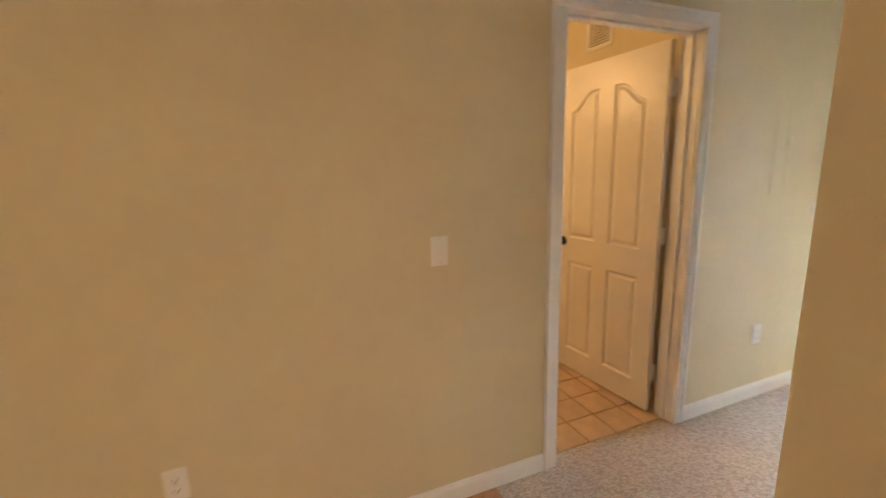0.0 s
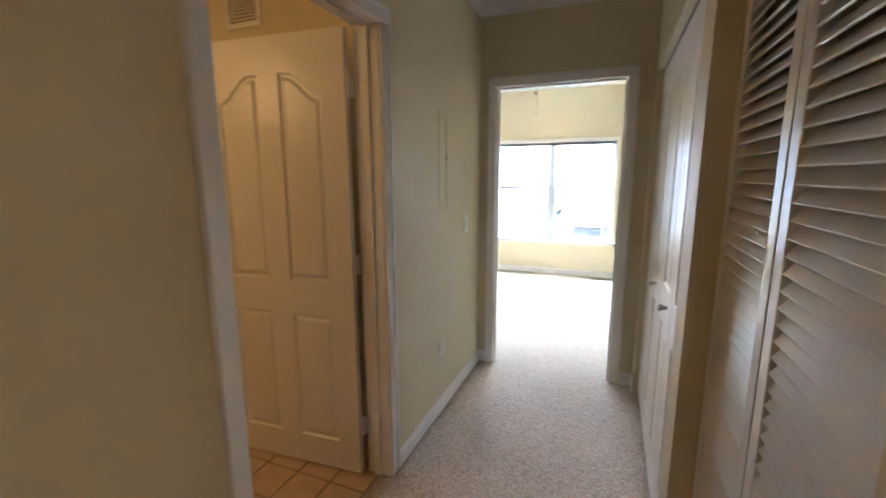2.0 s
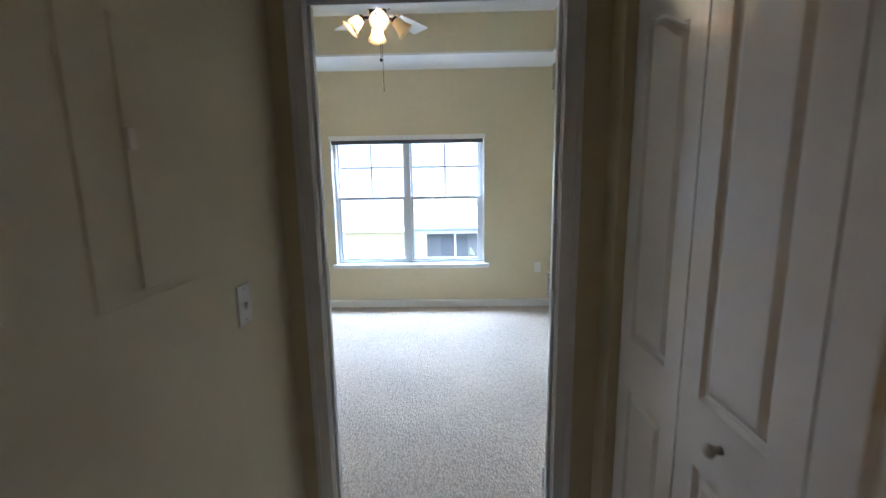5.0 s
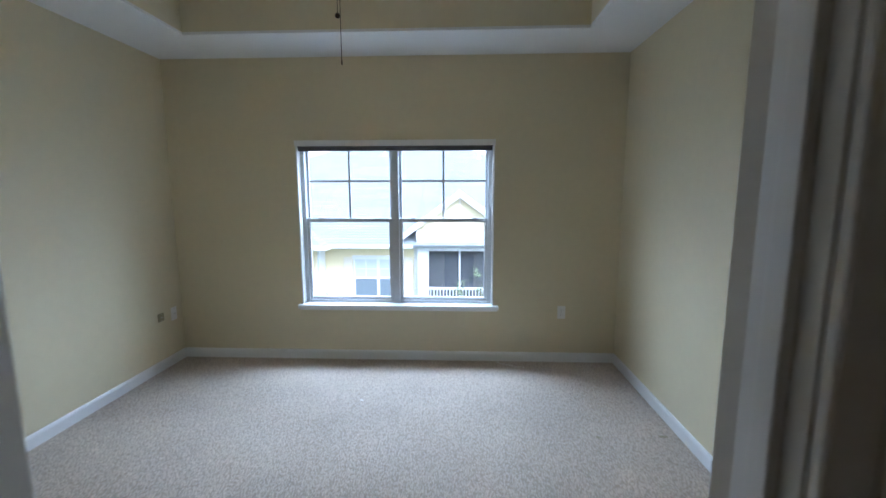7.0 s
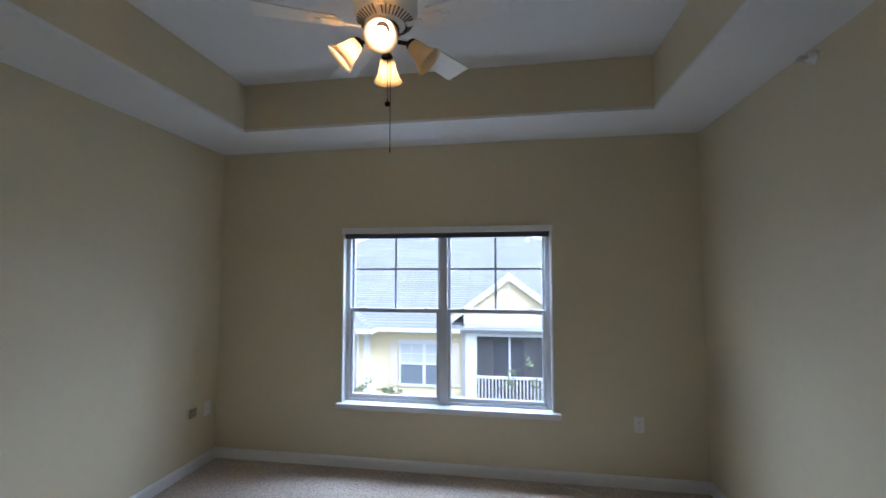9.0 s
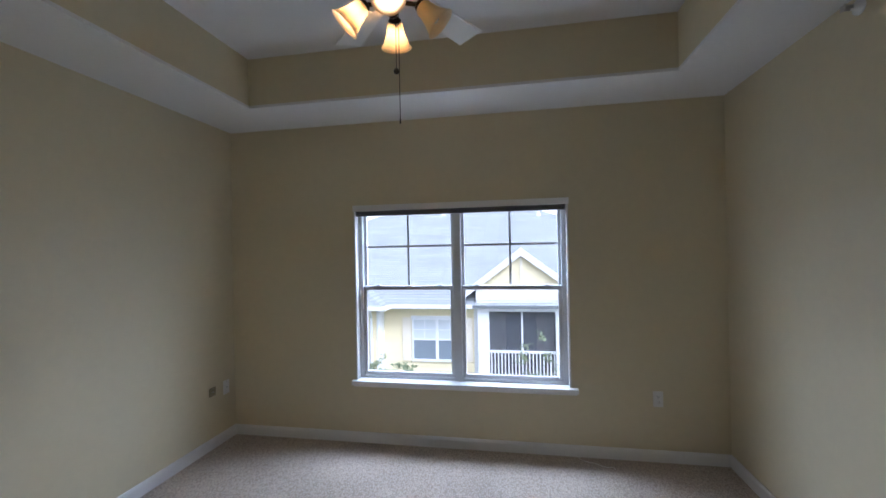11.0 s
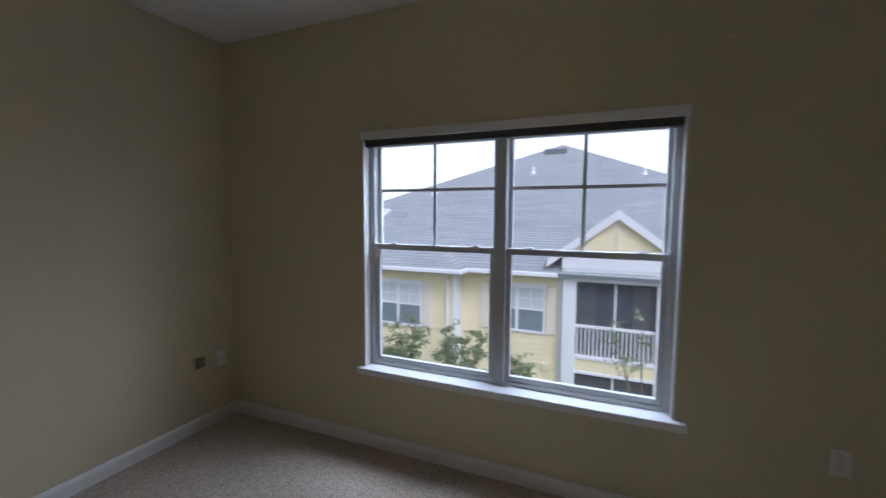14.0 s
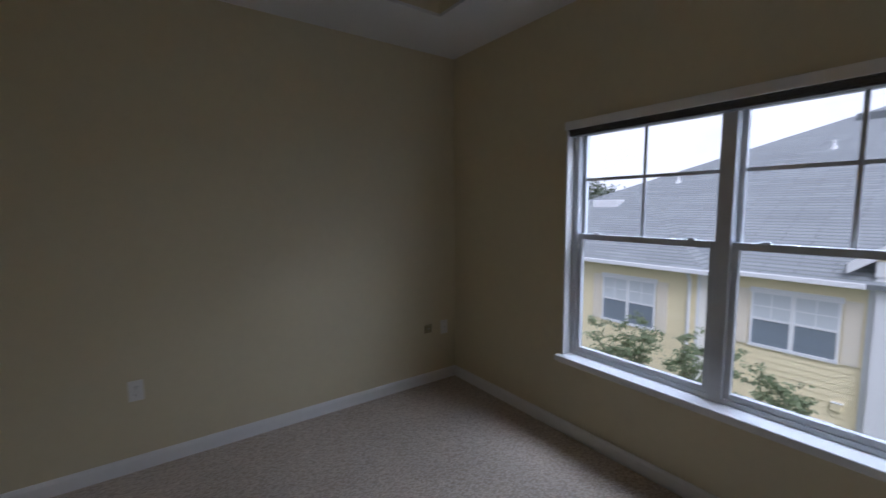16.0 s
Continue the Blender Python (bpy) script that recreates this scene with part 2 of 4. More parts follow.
def wall_x(x0, x1, y0, y1, z0, z1, holes=()):
    """A wall that runs along y, with holes (y0, y1, z0, z1)."""
    bm, at = bmesh.new(), y0
    for a, b, c, d in sorted(holes):
        box(bm, x0, x1, at, a, z0, z1)
        if c > z0:
            box(bm, x0, x1, a, b, z0, c)
        if d < z1:
            box(bm, x0, x1, a, b, d, z1)
        at = b
    box(bm, x0, x1, at, y1, z0, z1)
    return bm


def wall_y(x0, x1, y0, y1, z0, z1, holes=()):
    bm, at = bmesh.new(), x0
    for a, b, c, d in sorted(holes):
        box(bm, at, a, y0, y1, z0, z1)
        if c > z0:
            box(bm, a, b, y0, y1, z0, c)
        if d < z1:
            box(bm, a, b, y0, y1, d, z1)
        at = b
    box(bm, at, x1, y0, y1, z0, z1)
    return bm


# ---- plan ----
LX, RX = -2.30, 1.61            # bedroom side walls
WY = 4.40                       # window wall, inner face
HY, BY = 1.165, 1.252             # wall between hall and bedroom
HL, HR = -0.413, 0.70           # hall side walls
SOFFIT, TRAY = 2.622, 2.98
HALLTOP = 2.55
WX0, WX1, WZ0, WZ1 = -1.175, 0.53, 0.50, 1.94
TX0, TX1, TY0, TY1 = -1.75, 1.13, 1.66, 3.875

structure("floor", boxes((LX - 0.15, RX + 0.15, HY, WY + 0.1, -0.2, 0), (-0.47, 1.48, -1.36, HY, -0.2, 0)), CARPET, "beige looped berber carpet with faint wear", "floor")
structure("floor_living", boxes((-0.53, 3.7, -4.7, -1.36, -0.2, -0.004)), WOOD, "orange-brown wooden floor beside the carpet edge", "floor")
structure("wall_window", wall_y(LX - 0.15, RX + 0.15, WY, WY + 0.17, -0.2, 3.15, [(WX0, WX1, WZ0 - 0.03, WZ1)]), WALL, "beige painted wall around the twin window", "wall")
structure("wall_bedroom_west", wall_x(LX - 0.15, LX, HY, WY, 0, 3.15), WALL, "plain beige painted bedroom side wall", "wall")
structure("wall_bedroom_east", wall_x(RX, RX + 0.15, HY, WY, 0, 3.15), WALL, "plain beige painted bedroom side wall", "wall")
structure("wall_door", wall_y(LX, RX, HY, BY, 0, 3.15, [(-0.31, 0.565, 0, 2.055)]), WALL, "beige wall with the bedroom doorway", "wall")
structure("wall_hall_west", wall_x(HL - 0.117, HL, -4.7, HY, 0, 2.7, [(-1.05, -0.22, 0, 2.055)]), WALL, "beige hall wall with the bathroom doorway", "wall")
structure("wall_hall_east", wall_x(HR, HR + 0.12, -1.46, HY, 0, 2.7, [(-1.405, -0.55, 0, 2.04), (-0.40, 1.06, 0, 2.04)]), WALL, "beige hall wall with two closet openings", "wall")
structure("wall_living_north", wall_y(HR + 0.12, 3.7, -1.46, -1.34, 0, 2.7), WALL, "plain beige wall round the corner from the closet", "wall")
structure("wall_living_south", wall_y(-0.53, 3.7, -4.82, -4.7, 0, 2.7), WALL, "plain beige wall", "wall")
structure("wall_living_east", wall_x(3.7, 3.82, -4.82, -1.34, 0, 2.7), WALL, "plain beige wall", "wall")
structure("wall_closet", boxes((1.40, 1.48, -1.34, HY, 0, 2.7), (0.82, 1.40, -0.52, -0.43, 0, 2.7)), WALL, "plain painted closet lining", "wall")
structure("wall_bathroom", boxes((-2.45, -0.53, 0.01, 0.12, -0.006, 2.7), (-2.57, -2.45, -2.4, 0.12, -0.006, 2.7), (-2.45, -0.53, -2.4, -2.28, -0.006, 2.7)), WALL, "beige bathroom wall in warm lamp light", "wall")
structure("ceiling_hall", boxes((-2.57, 3.82, -4.82, HY, HALLTOP, HALLTOP + 0.12)), CEIL, "flat white ceiling", "ceiling")
structure("ceiling", boxes((LX, TX0, BY, WY, SOFFIT, SOFFIT + 0.02), (TX1, RX, BY, WY, SOFFIT, SOFFIT + 0.02), (TX0, TX1, TY1, WY, SOFFIT, SOFFIT + 0.02), (TX0, TX1, BY, TY0, SOFFIT, SOFFIT + 0.02),
                           (TX0 - 0.1, TX1 + 0.1, TY0 - 0.1, TY1 + 0.1, TRAY, TRAY + 0.1)), CEIL, "white stepped tray ceiling of the bedroom", "ceiling")
for i, side in enumerate(((TX0 - 0.1, TX0 - 0.003, TY0 - 0.1, TY1 + 0.1), (TX1 + 0.003, TX1 + 0.1, TY0 - 0.1, TY1 + 0.1), (TX0 - 0.003, TX1 + 0.003, TY1 + 0.003, TY1 + 0.1), (TX0 - 0.003, TX1 + 0.003, TY0 - 0.1, TY0 - 0.003))):
    structure("wall_tray_%d" % (i + 1), boxes((*side, SOFFIT + 0.02, TRAY)), WALL, "beige painted side of the tray ceiling", "wall")
# Unseen slab added over the bedroom so no sky light leaks in.
structure("roof_blocker", boxes((LX - 0.15, RX + 0.15, HY, WY + 0.17, 3.15, 3.25)), CEIL, "unseen flat slab added above the bedroom to keep sky light out", "ceiling")


def baseboard(name, run, normal, h=0.085):
    """A skirting board with an eased top along run ((x, y), (x, y)); normal points into the room."""
    (ax, ay), (bx, by) = run
    nx, ny = normal
    prof = [(0.0, 0.0), (0.014, 0.0), (0.014, h - 0.02), (0.009, h - 0.006), (0.005, h), (0.0, h)]
    bm = bmesh.new()
    rows = [[bm.verts.new((px + nx * d, py + ny * d, z)) for d, z in prof] for px, py in ((ax, ay), (bx, by))]
    for i in range(len(prof)):
        j = (i + 1) % len(prof)
        bm.faces.new((rows[0][i], rows[0][j], rows[1][j], rows[1][i]))
    bm.faces.new(rows[0])
    bm.faces.new(rows[1][::-1])
    return tagged(new(name, mesh_of(name, bm, TRIM)), "white painted baseboard along the carpet", "baseboard", kind="structure")


baseboard("baseboard_1", ((LX + 0.014, WY), (RX - 0.014, WY)), (0, -1))
baseboard("baseboard_2", ((LX, BY), (LX, WY)), (1, 0))
baseboard("baseboard_3", ((RX, BY), (RX, WY)), (-1, 0))
baseboard("baseboard_4", ((LX + 0.014, BY), (-0.352, BY)), (0, 1))
baseboard("baseboard_5", ((0.637, BY), (RX - 0.014, BY)), (0, 1))
baseboard("baseboard_6", ((HL, -0.168), (HL, HY - 0.014)), (1, 0))
baseboard("baseboard_7", ((HL, -4.7), (HL, -1.102)), (1, 0))
baseboard("baseboard_8", ((HL, HY), (-0.352, HY)), (0, -1))
baseboard("baseboard_9", ((0.619, HY), (HR, HY)), (0, -1))
baseboard("baseboard_10", ((HR, 1.06), (HR, HY - 0.014)), (-1, 0))
baseboard("baseboard_11", ((HR, -0.55), (HR, -0.40)), (-1, 0))
baseboard("baseboard_12", ((HR, -1.46), (HR, -1.405)), (-1, 0))
baseboard("baseboard_13", ((HR, -1.46), (3.7, -1.46)), (0, -1))


def crown(name, run, normal):
    (ax, ay), (bx, by) = run
    nx, ny = normal
    prof = [(0.0, -0.05), (0.006, -0.05), (0.012, -0.036), (0.026, -0.018), (0.034, -0.006), (0.04, 0.0), (0.0, 0.0)]
    bm = bmesh.new()
    rows = [[bm.verts.new((px + nx * d, py + ny * d, HALLTOP + z)) for d, z in prof] for px, py in ((ax, ay), (bx, by))]
    for i in range(len(prof)):
        j = (i + 1) % len(prof)
        bm.faces.new((rows[0][i], rows[0][j], rows[1][j], rows[1][i]))
    return tagged(new(name, mesh_of(name, bm, TRIM)), "slim white crown moulding under the ceiling", "trim", kind="structure")


crown("trim_crown_1", ((HL, -4.7), (HL, HY)), (1, 0))
crown("trim_crown_2", ((HL, HY), (HR, HY)), (0, -1))
crown("trim_crown_3", ((HR, HY), (HR, -1.46)), (-1, 0))


# ---- doors ----
def panel_loop(x0, x1, z0, z1, rise=0.0, lean=0):
    """The outline of a door panel; rise lifts its top in a curve towards one side (lean -1 or 1)."""
    pts = [(x0, z0), (x1, z0)]
    n = 10
    for i in range(n + 1):
        u = i / n
        s = u if lean < 0 else 1 - u
        pts.append((x1 + (x0 - x1) * u, z1 - rise + rise * (0.5 - 0.5 * math.cos(math.pi * min(1, s * 1.25)))))
    return pts


def inset(pts, d):
    out = []
    n = len(pts)
    for i in range(n):
        p, q, r = Vector(pts[i - 1]), Vector(pts[i]), Vector(pts[(i + 1) % n])
        a, b = (q - p).normalized(), (r - q).normalized()
        na, nb = Vector((-a.y, a.x)), Vector((-b.y, b.x))
        m = (na + nb).normalized()
        out.append(tuple(q + m * (d / max(0.35, m.dot(na)))))
    return out


def panel_slab(x0, x1, z0, z1, t, loops):
    """A moulded door leaf from y = -t/2 to t/2 with sunk mouldings and raised fields on both faces."""
    bm = bmesh.new()
    outers = []
    for s in (-1, 1):
        y = s * t / 2
        ring = [bm.verts.new((x, y, z)) for x, z in ((x0, z0), (x1, z0), (x1, z1), (x0, z1))]
        outers.append(ring)
        edges = [bm.edges.new((ring[i], ring[(i + 1) % 4])) for i in range(4)]
        for lp in loops:
            prev = [bm.verts.new((x, y, z)) for x, z in lp]
            n = len(prev)
            edges += [bm.edges.new((prev[i], prev[(i + 1) % n])) for i in range(n)]
            for d, depth in ((0.008, 0.009), (0.018, 0.010), (0.034, 0.002)):
                cur = [bm.verts.new((x, y - s * depth, z)) for x, z in inset(lp, d)]
                for i in range(n):
                    bm.faces.new((prev[i], prev[(i + 1) % n], cur[(i + 1) % n], cur[i]))
                prev = cur
        bmesh.ops.triangle_fill(bm, use_beauty=True, use_dissolve=False, edges=edges)
    a, b = outers
    for i in range(4):
        bm.faces.new((a[i], a[(i + 1) % 4], b[(i + 1) % 4], b[i]))
    return bm


def raised_panels(parent, t, loops):
    """The raised field of each panel, a part of its leaf."""
    for lp in loops:
        bm = bmesh.new()
        y = t / 2 - 0.002
        a = [bm.verts.new((x, -y, z)) for x, z in inset(lp, 0.034)]
        b = [bm.verts.new((x, y, z)) for x, z in inset(lp, 0.034)]
        bm.faces.new(a)
        bm.faces.new(b[::-1])
        n = len(a)
        for i in range(n):
            bm.faces.new((a[i], a[(i + 1) % n], b[(i + 1) % n], b[i]))
        part("panel", bm, DOOR, parent, local=True)


def knob(parent, m, material, r=0.027, label=""):
    bm = bmesh.new()
    lathe(bm, [(0.001, 0), (r * 1.15, 0), (r * 1.15, 0.006), (r * 0.4, 0.01), (r * 0.4, 0.028), (r * 0.8, 0.034), (r, 0.046), (r * 0.85, 0.058), (r * 0.4, 0.064), (0.001, 0.065)], 20, m)
    return part("knob", bm, material, parent, label, local=True, smooth=True)


def hinge(parent, x, y, z, material=TRIM, side=1):
    bm = bmesh.new()
    for k in range(5):
        tube(bm, (x, y, z - 0.045 + k * 0.018 + 0.001), (x, y, z - 0.045 + (k + 1) * 0.018 - 0.001), 0.007, seg=10)
    box(bm, x - 0.003, x + 0.003, y - 0.004, y + 0.034 * side, z - 0.045, z + 0.045) if side > 0 else box(bm, x - 0.003, x + 0.003, y - 0.034, y + 0.004, z - 0.045, z + 0.045)
    return part("hinge", bm, material, parent, "painted butt hinge")


def door_leaf(name, m, w, label, knob_mat):
    """A two-column moulded door with arched upper panels; x from the hinge, in the leaf's own space."""
    ob = thing(name, m, label, "door")
    ca, cb = (0.115, w / 2 - 0.055), (w / 2 + 0.055, w - 0.115)
    loops = [panel_loop(*ca, 0.16, 0.79), panel_loop(*cb, 0.16, 0.79), panel_loop(*ca, 0.95, 1.87, 0.11, 1), panel_loop(*cb, 0.95, 1.87, 0.11, -1)]
    part("slab", panel_slab(0.003, w, 0.012, 2.025, 0.035, loops), DOOR, ob, local=True)
    raised_panels(ob, 0.035, loops)
    for s in (-1, 1):
        knob(ob, pose(w - 0.065, s * 0.0175, 0.92, -90 * s), knob_mat, label="round dark knob")
    return ob


def casing(name, sides, head, material=TRIM, ease=0.004):
    """Door trim: profiled boards as parts, (x0, x1, y0, y1, z0, z1) each."""
    ob = thing(name, (sides[0][0], sides[0][2], 0), "white painted moulded door casing on the wall", "trim", kind="structure")
    for s in sides:
        part("side_board", boxes(s, bevel=ease), material, ob)
    part("head_board", boxes(head, bevel=ease), material, ob)
    return ob


# bathroom doorway
casing("trim_bathroom_hall", [(HL, HL + 0.016, -1.10, -1.033, 0, 2.037), (HL, HL + 0.016, -0.237, -0.172, 0, 2.037)], (HL, HL + 0.018, -1.10, -0.172, 2.037, 2.102))
casing("trim_bathroom_hall_bead", [(HL + 0.012, HL + 0.021, -1.098, -1.08, 0, 2.082), (HL + 0.013, HL + 0.021, -0.192, -0.174, 0, 2.082)], (HL + 0.014, HL + 0.023, -1.098, -0.174, 2.082, 2.100), ease=0.002)
jamb = thing("door_frame_bathroom", (HL - 0.06, -0.62, 0), "white painted bathroom door frame with stop", "door frame", kind="structure")
for nm, it in (("jamb_board", (HL - 0.12, HL + 0.001, -1.05, -1.03, 0, 2.035)), ("jamb_board", (HL - 0.12, HL + 0.001, -0.24, -0.22, 0, 2.035)), ("head_jamb", (HL - 0.12, HL + 0.001, -1.05, -0.22, 2.035, 2.055)),
               ("stop", (HL - 0.08, HL - 0.045, -1.03, -1.018, 0, 2.023)), ("stop", (HL - 0.08, HL - 0.045, -0.252, -0.24, 0, 2.023)), ("head_stop", (HL - 0.08, HL - 0.045, -1.018, -0.252, 2.023, 2.035))):
    part(nm, boxes(it, bevel=0.002), TRIM, jamb)
for z in (0.25, 1.04, 1.80):
    hinge(jamb, HL - 0.128, -0.246, z, side=-1)
bathroom_door = door_leaf("bathroom_door", pose(HL - 0.135, -0.268, 0, 0, 0, 184.5), 0.775, "white moulded panel door standing open into the bathroom", BRONZE)

# bedroom doorway
casing("trim_bedroom_hall", [(-0.352, -0.292, HY - 0.016, HY, 0, 2.037), (0.548, 0.612, HY - 0.016, HY, 0, 2.037)], (-0.352, 0.612, HY - 0.018, HY, 2.037, 2.102))
casing("trim_bedroom_hall_bead", [(-0.350, -0.332, HY - 0.021, HY - 0.013, 0, 2.082), (0.592, 0.610, HY - 0.021, HY - 0.013, 0, 2.082)], (-0.350, 0.610, HY - 0.023, HY - 0.014, 2.082, 2.100), ease=0.002)
casing("trim_bedroom_inside", [(-0.352, -0.294, BY, BY + 0.016, 0, 2.037), (0.575, 0.637, BY, BY + 0.016, 0, 2.037)], (-0.352, 0.637, BY, BY + 0.018, 2.037, 2.102))
jamb2 = thing("door_frame_bedroom", (0.14, (HY + BY) / 2, 0), "white painted bedroom door frame with stop", "door frame", kind="structure")
for nm, it in (("jamb_board", (-0.31, -0.29, HY - 0.001, BY + 0.001, 0, 2.035)), ("jamb_board", (0.545, 0.565, HY - 0.001, BY + 0.001, 0, 2.035)), ("head_jamb", (-0.31, 0.565, HY - 0.001, BY + 0.001, 2.035, 2.055)),
               ("stop", (-0.29, -0.278, HY + 0.024, HY + 0.052, 0, 2.023)), ("stop", (0.533, 0.545, HY + 0.024, HY + 0.052, 0, 2.023)), ("head_stop", (-0.278, 0.533, HY + 0.024, HY + 0.052, 2.023, 2.035))):
    part(nm, boxes(it, bevel=0.002), TRIM, jamb2)
for z in (0.25, 1.06, 1.80):
    bm = bmesh.new()
    for k in range(5):
        tube(bm, (0.541, BY + 0.008, z - 0.045 + k * 0.018 + 0.001), (0.541, BY + 0.008, z - 0.027 + k * 0.018 - 0.001), 0.007, seg=10)
    box(bm, 0.541, 0.545, BY - 0.024, BY + 0.004, z - 0.045, z + 0.045)
    part("hinge", bm, TRIM, jamb2, "painted butt hinge")
bm = boxes((-0.29, -0.2875, BY - 0.024, BY - 0.004, 0.895, 0.955))
box(bm, -0.2875, -0.2865, BY - 0.02, BY - 0.014, 0.91, 0.94)
part("strike_plate", bm, STEEL, jamb2, "metal strike plate")
bedroom_door = door_leaf("bedroom_door", pose(0.558, BY + 0.034, 0, 0, 0, 18), 0.80, "white moulded panel door swung wide open into the bedroom", BRONZE)


# ---- closets in the hall ----
def bifold_leaf(y1, y0, lean, with_knob, at):
    """One leaf of the bifold door, from y1 down to y0, hinged flat in its plane."""
    w = y1 - y0 - 0.006
    ob = thing("bifold_leaf", pose(0.75, y1 - 0.003, 0.015, 0, 0, -90), "white moulded bifold closet door leaf with arched panel, closed", "closet door", "bifold closet doors")
    e = 0.075
    loops = [panel_loop(e, w - e, 0.17, 0.775), panel_loop(e, w - e, 0.94, 1.87, 0.075, lean)]
    part("slab", panel_slab(0, w, 0, 2.0, 0.032, loops), DOOR, ob, local=True)
    raised_panels(ob, 0.032, loops)
    if with_knob:
        bm = bmesh.new()
        lathe(bm, [(0.001, 0), (0.010, 0), (0.008, 0.012), (0.013, 0.018), (0.0165, 0.025), (0.014, 0.032), (0.001, 0.034)], 18, pose(at, -0.016, 0.872, 90))
        part("knob", bm, STEEL, ob, "small round brushed knob", local=True, smooth=True)
    return ob


bifold_leaf(1.058, 0.694, -1, False, 0)
bifold_leaf(0.694, 0.330, 1, True, 0.165)
bifold_leaf(0.330, -0.034, -1, True, 0.245)
bifold_leaf(-0.034, -0.398, 1, False, 0)
structure("trim_bifold_track", boxes((0.735, 0.765, -0.40, 1.06, 2.022, 2.04)), GREY, "dark metal track over the bifold doors", "track")
structure("trim_louver_track", boxes((0.765, 0.795, -1.405, -0.55, 2.022, 2.04)), GREY, "dark metal track over the louvered doors", "track")

slat_cache = {}


def louver_leaf(y1, y0):
    """A louvered bifold leaf: stiles, rails and tilted slats."""
    w = y1 - y0 - 0.005
    ob = thing("louver_leaf", pose(0.775, y1 - 0.0025, 0.015, 0, 0, -90), "cream louvered bifold closet door leaf, closed", "closet door", "louvered closet doors")
    e = 0.042
    part("stile", boxes((0, e, -0.014, 0.014, 0, 2.0), bevel=0.003), DOOR, ob, local=True)
    part("stile", boxes((w - e, w, -0.014, 0.014, 0, 2.0), bevel=0.003), DOOR, ob, local=True)
    for z0, z1 in ((0, 0.14), (0.74, 0.875), (1.92, 2.0)):
        part("rail", boxes((e, w - e, -0.013, 0.013, z0, z1), bevel=0.002), DOOR, ob, local=True)
    key = round(w, 3)
    if key not in slat_cache:
        bm = boxes((e - 0.004, w - e + 0.004, -0.0195, 0.0195, -0.0024, 0.0024), bevel=0.0012)
        bmesh.ops.rotate(bm, verts=bm.verts, matrix=Euler((radians(54), 0, 0)).to_matrix())
        slat_cache[key] = mesh_of("slat", bm, DOOR)
    for lo, hi in ((0.14, 0.74), (0.875, 1.92)):
        n = int((hi - lo) / 0.0285)
        for i in range(n):
            s = new("slat", slat_cache[key])
            s.parent = ob
            s.location = (0, 0, lo + (hi - lo) * (i + 0.5) / n)
    return ob


louver_leaf(-0.552, -0.93)
louver_leaf(-0.93, -1.403)


# ---- wall fittings ----
def wall_plate(name, m, label, category, kind):
    """A bevelled cover plate in its own x-z plane, facing -y, with its device."""
    ob = thing(name, m, label, category)
    part("cover_plate", boxes((-0.035, 0.035, -0.006, 0, -0.0575, 0.0575), bevel=0.0025), PLATE, ob, local=True)
    if kind == "outlet":
        for z in (-0.02, 0.02):
            sock = part("socket", boxes((-0.0165, 0.0165, -0.0085, -0.006, z - 0.014, z + 0.014), bevel=0.002), PLATE, ob, local=True)
            part("slots", boxes((-0.008, -0.006, -0.0092, -0.0085, z - 0.003, z + 0.006), (0.006, 0.008, -0.0092, -0.0085, z - 0.003, z + 0.006), (-0.002, 0.002, -0.0092, -0.0085, z - 0.010, z - 0.006)), SLOT, sock, "dark socket slots", local=True)
    elif kind == "switch":
        part("toggle", boxes((-0.005, 0.005, -0.016, -0.006, -0.012, 0.006), bevel=0.002), PLATE, ob, local=True)
    else:
        bm = bmesh.new()
        tube(bm, (0, -0.006, 0), (0, -0.016, 0), 0.005)
        part("jack", bm, STEEL, ob, "small metal cable jack", local=True)
    for z in (-0.045, 0.045) if kind != "outlet" else (0.0,):
        bm = bmesh.new()
        tube(bm, (0, -0.0055, z), (0, -0.0072, z), 0.003, seg=8)
        part("screw", bm, STEEL, ob, local=True)
    return ob


wall_plate("outlet", pose(1.134, WY, 0.455), "white duplex outlet on the wall beside the window", "outlet", "outlet")
wall_plate("outlet", pose(LX, 2.20, 0.455, 0, 0, 90), "white duplex outlet low on the side wall", "outlet", "outlet")
wall_plate("cable_outlet", pose(LX, 4.283, 0.445, 0, 0, 90), "white cable plate near the room corner", "outlet", "jack")
tan = wall_plate("phone_outlet", pose(LX, 4.123, 0.455, 0, 0, 90), "olive-brown wall plate beside the white cable plate", "outlet", "jack")
tan.scale = (1, 1, 0.6)
for ch in tan.children:
    if ch.name.startswith("cover_plate"):
        ch.data.materials[0] = OLIVE
wall_plate("outlet", pose(HL, 0.415, 0.41, 0, 0, 90), "white duplex outlet low on the hall wall", "outlet", "outlet")
wall_plate("outlet", pose(HL, -2.56, 0.425, 0, 0, 90), "white duplex outlet low beside the light switch", "outlet", "outlet")
wall_plate("light_switch", pose(HL, -1.60, 1.118, 0, 0, 90), "white toggle light switch beside the bathroom door", "light switch", "switch")
wall_plate("light_switch", pose(HL, 0.845, 1.115, 0, 0, 90), "white toggle light switch near the bedroom doorway", "light switch", "switch")

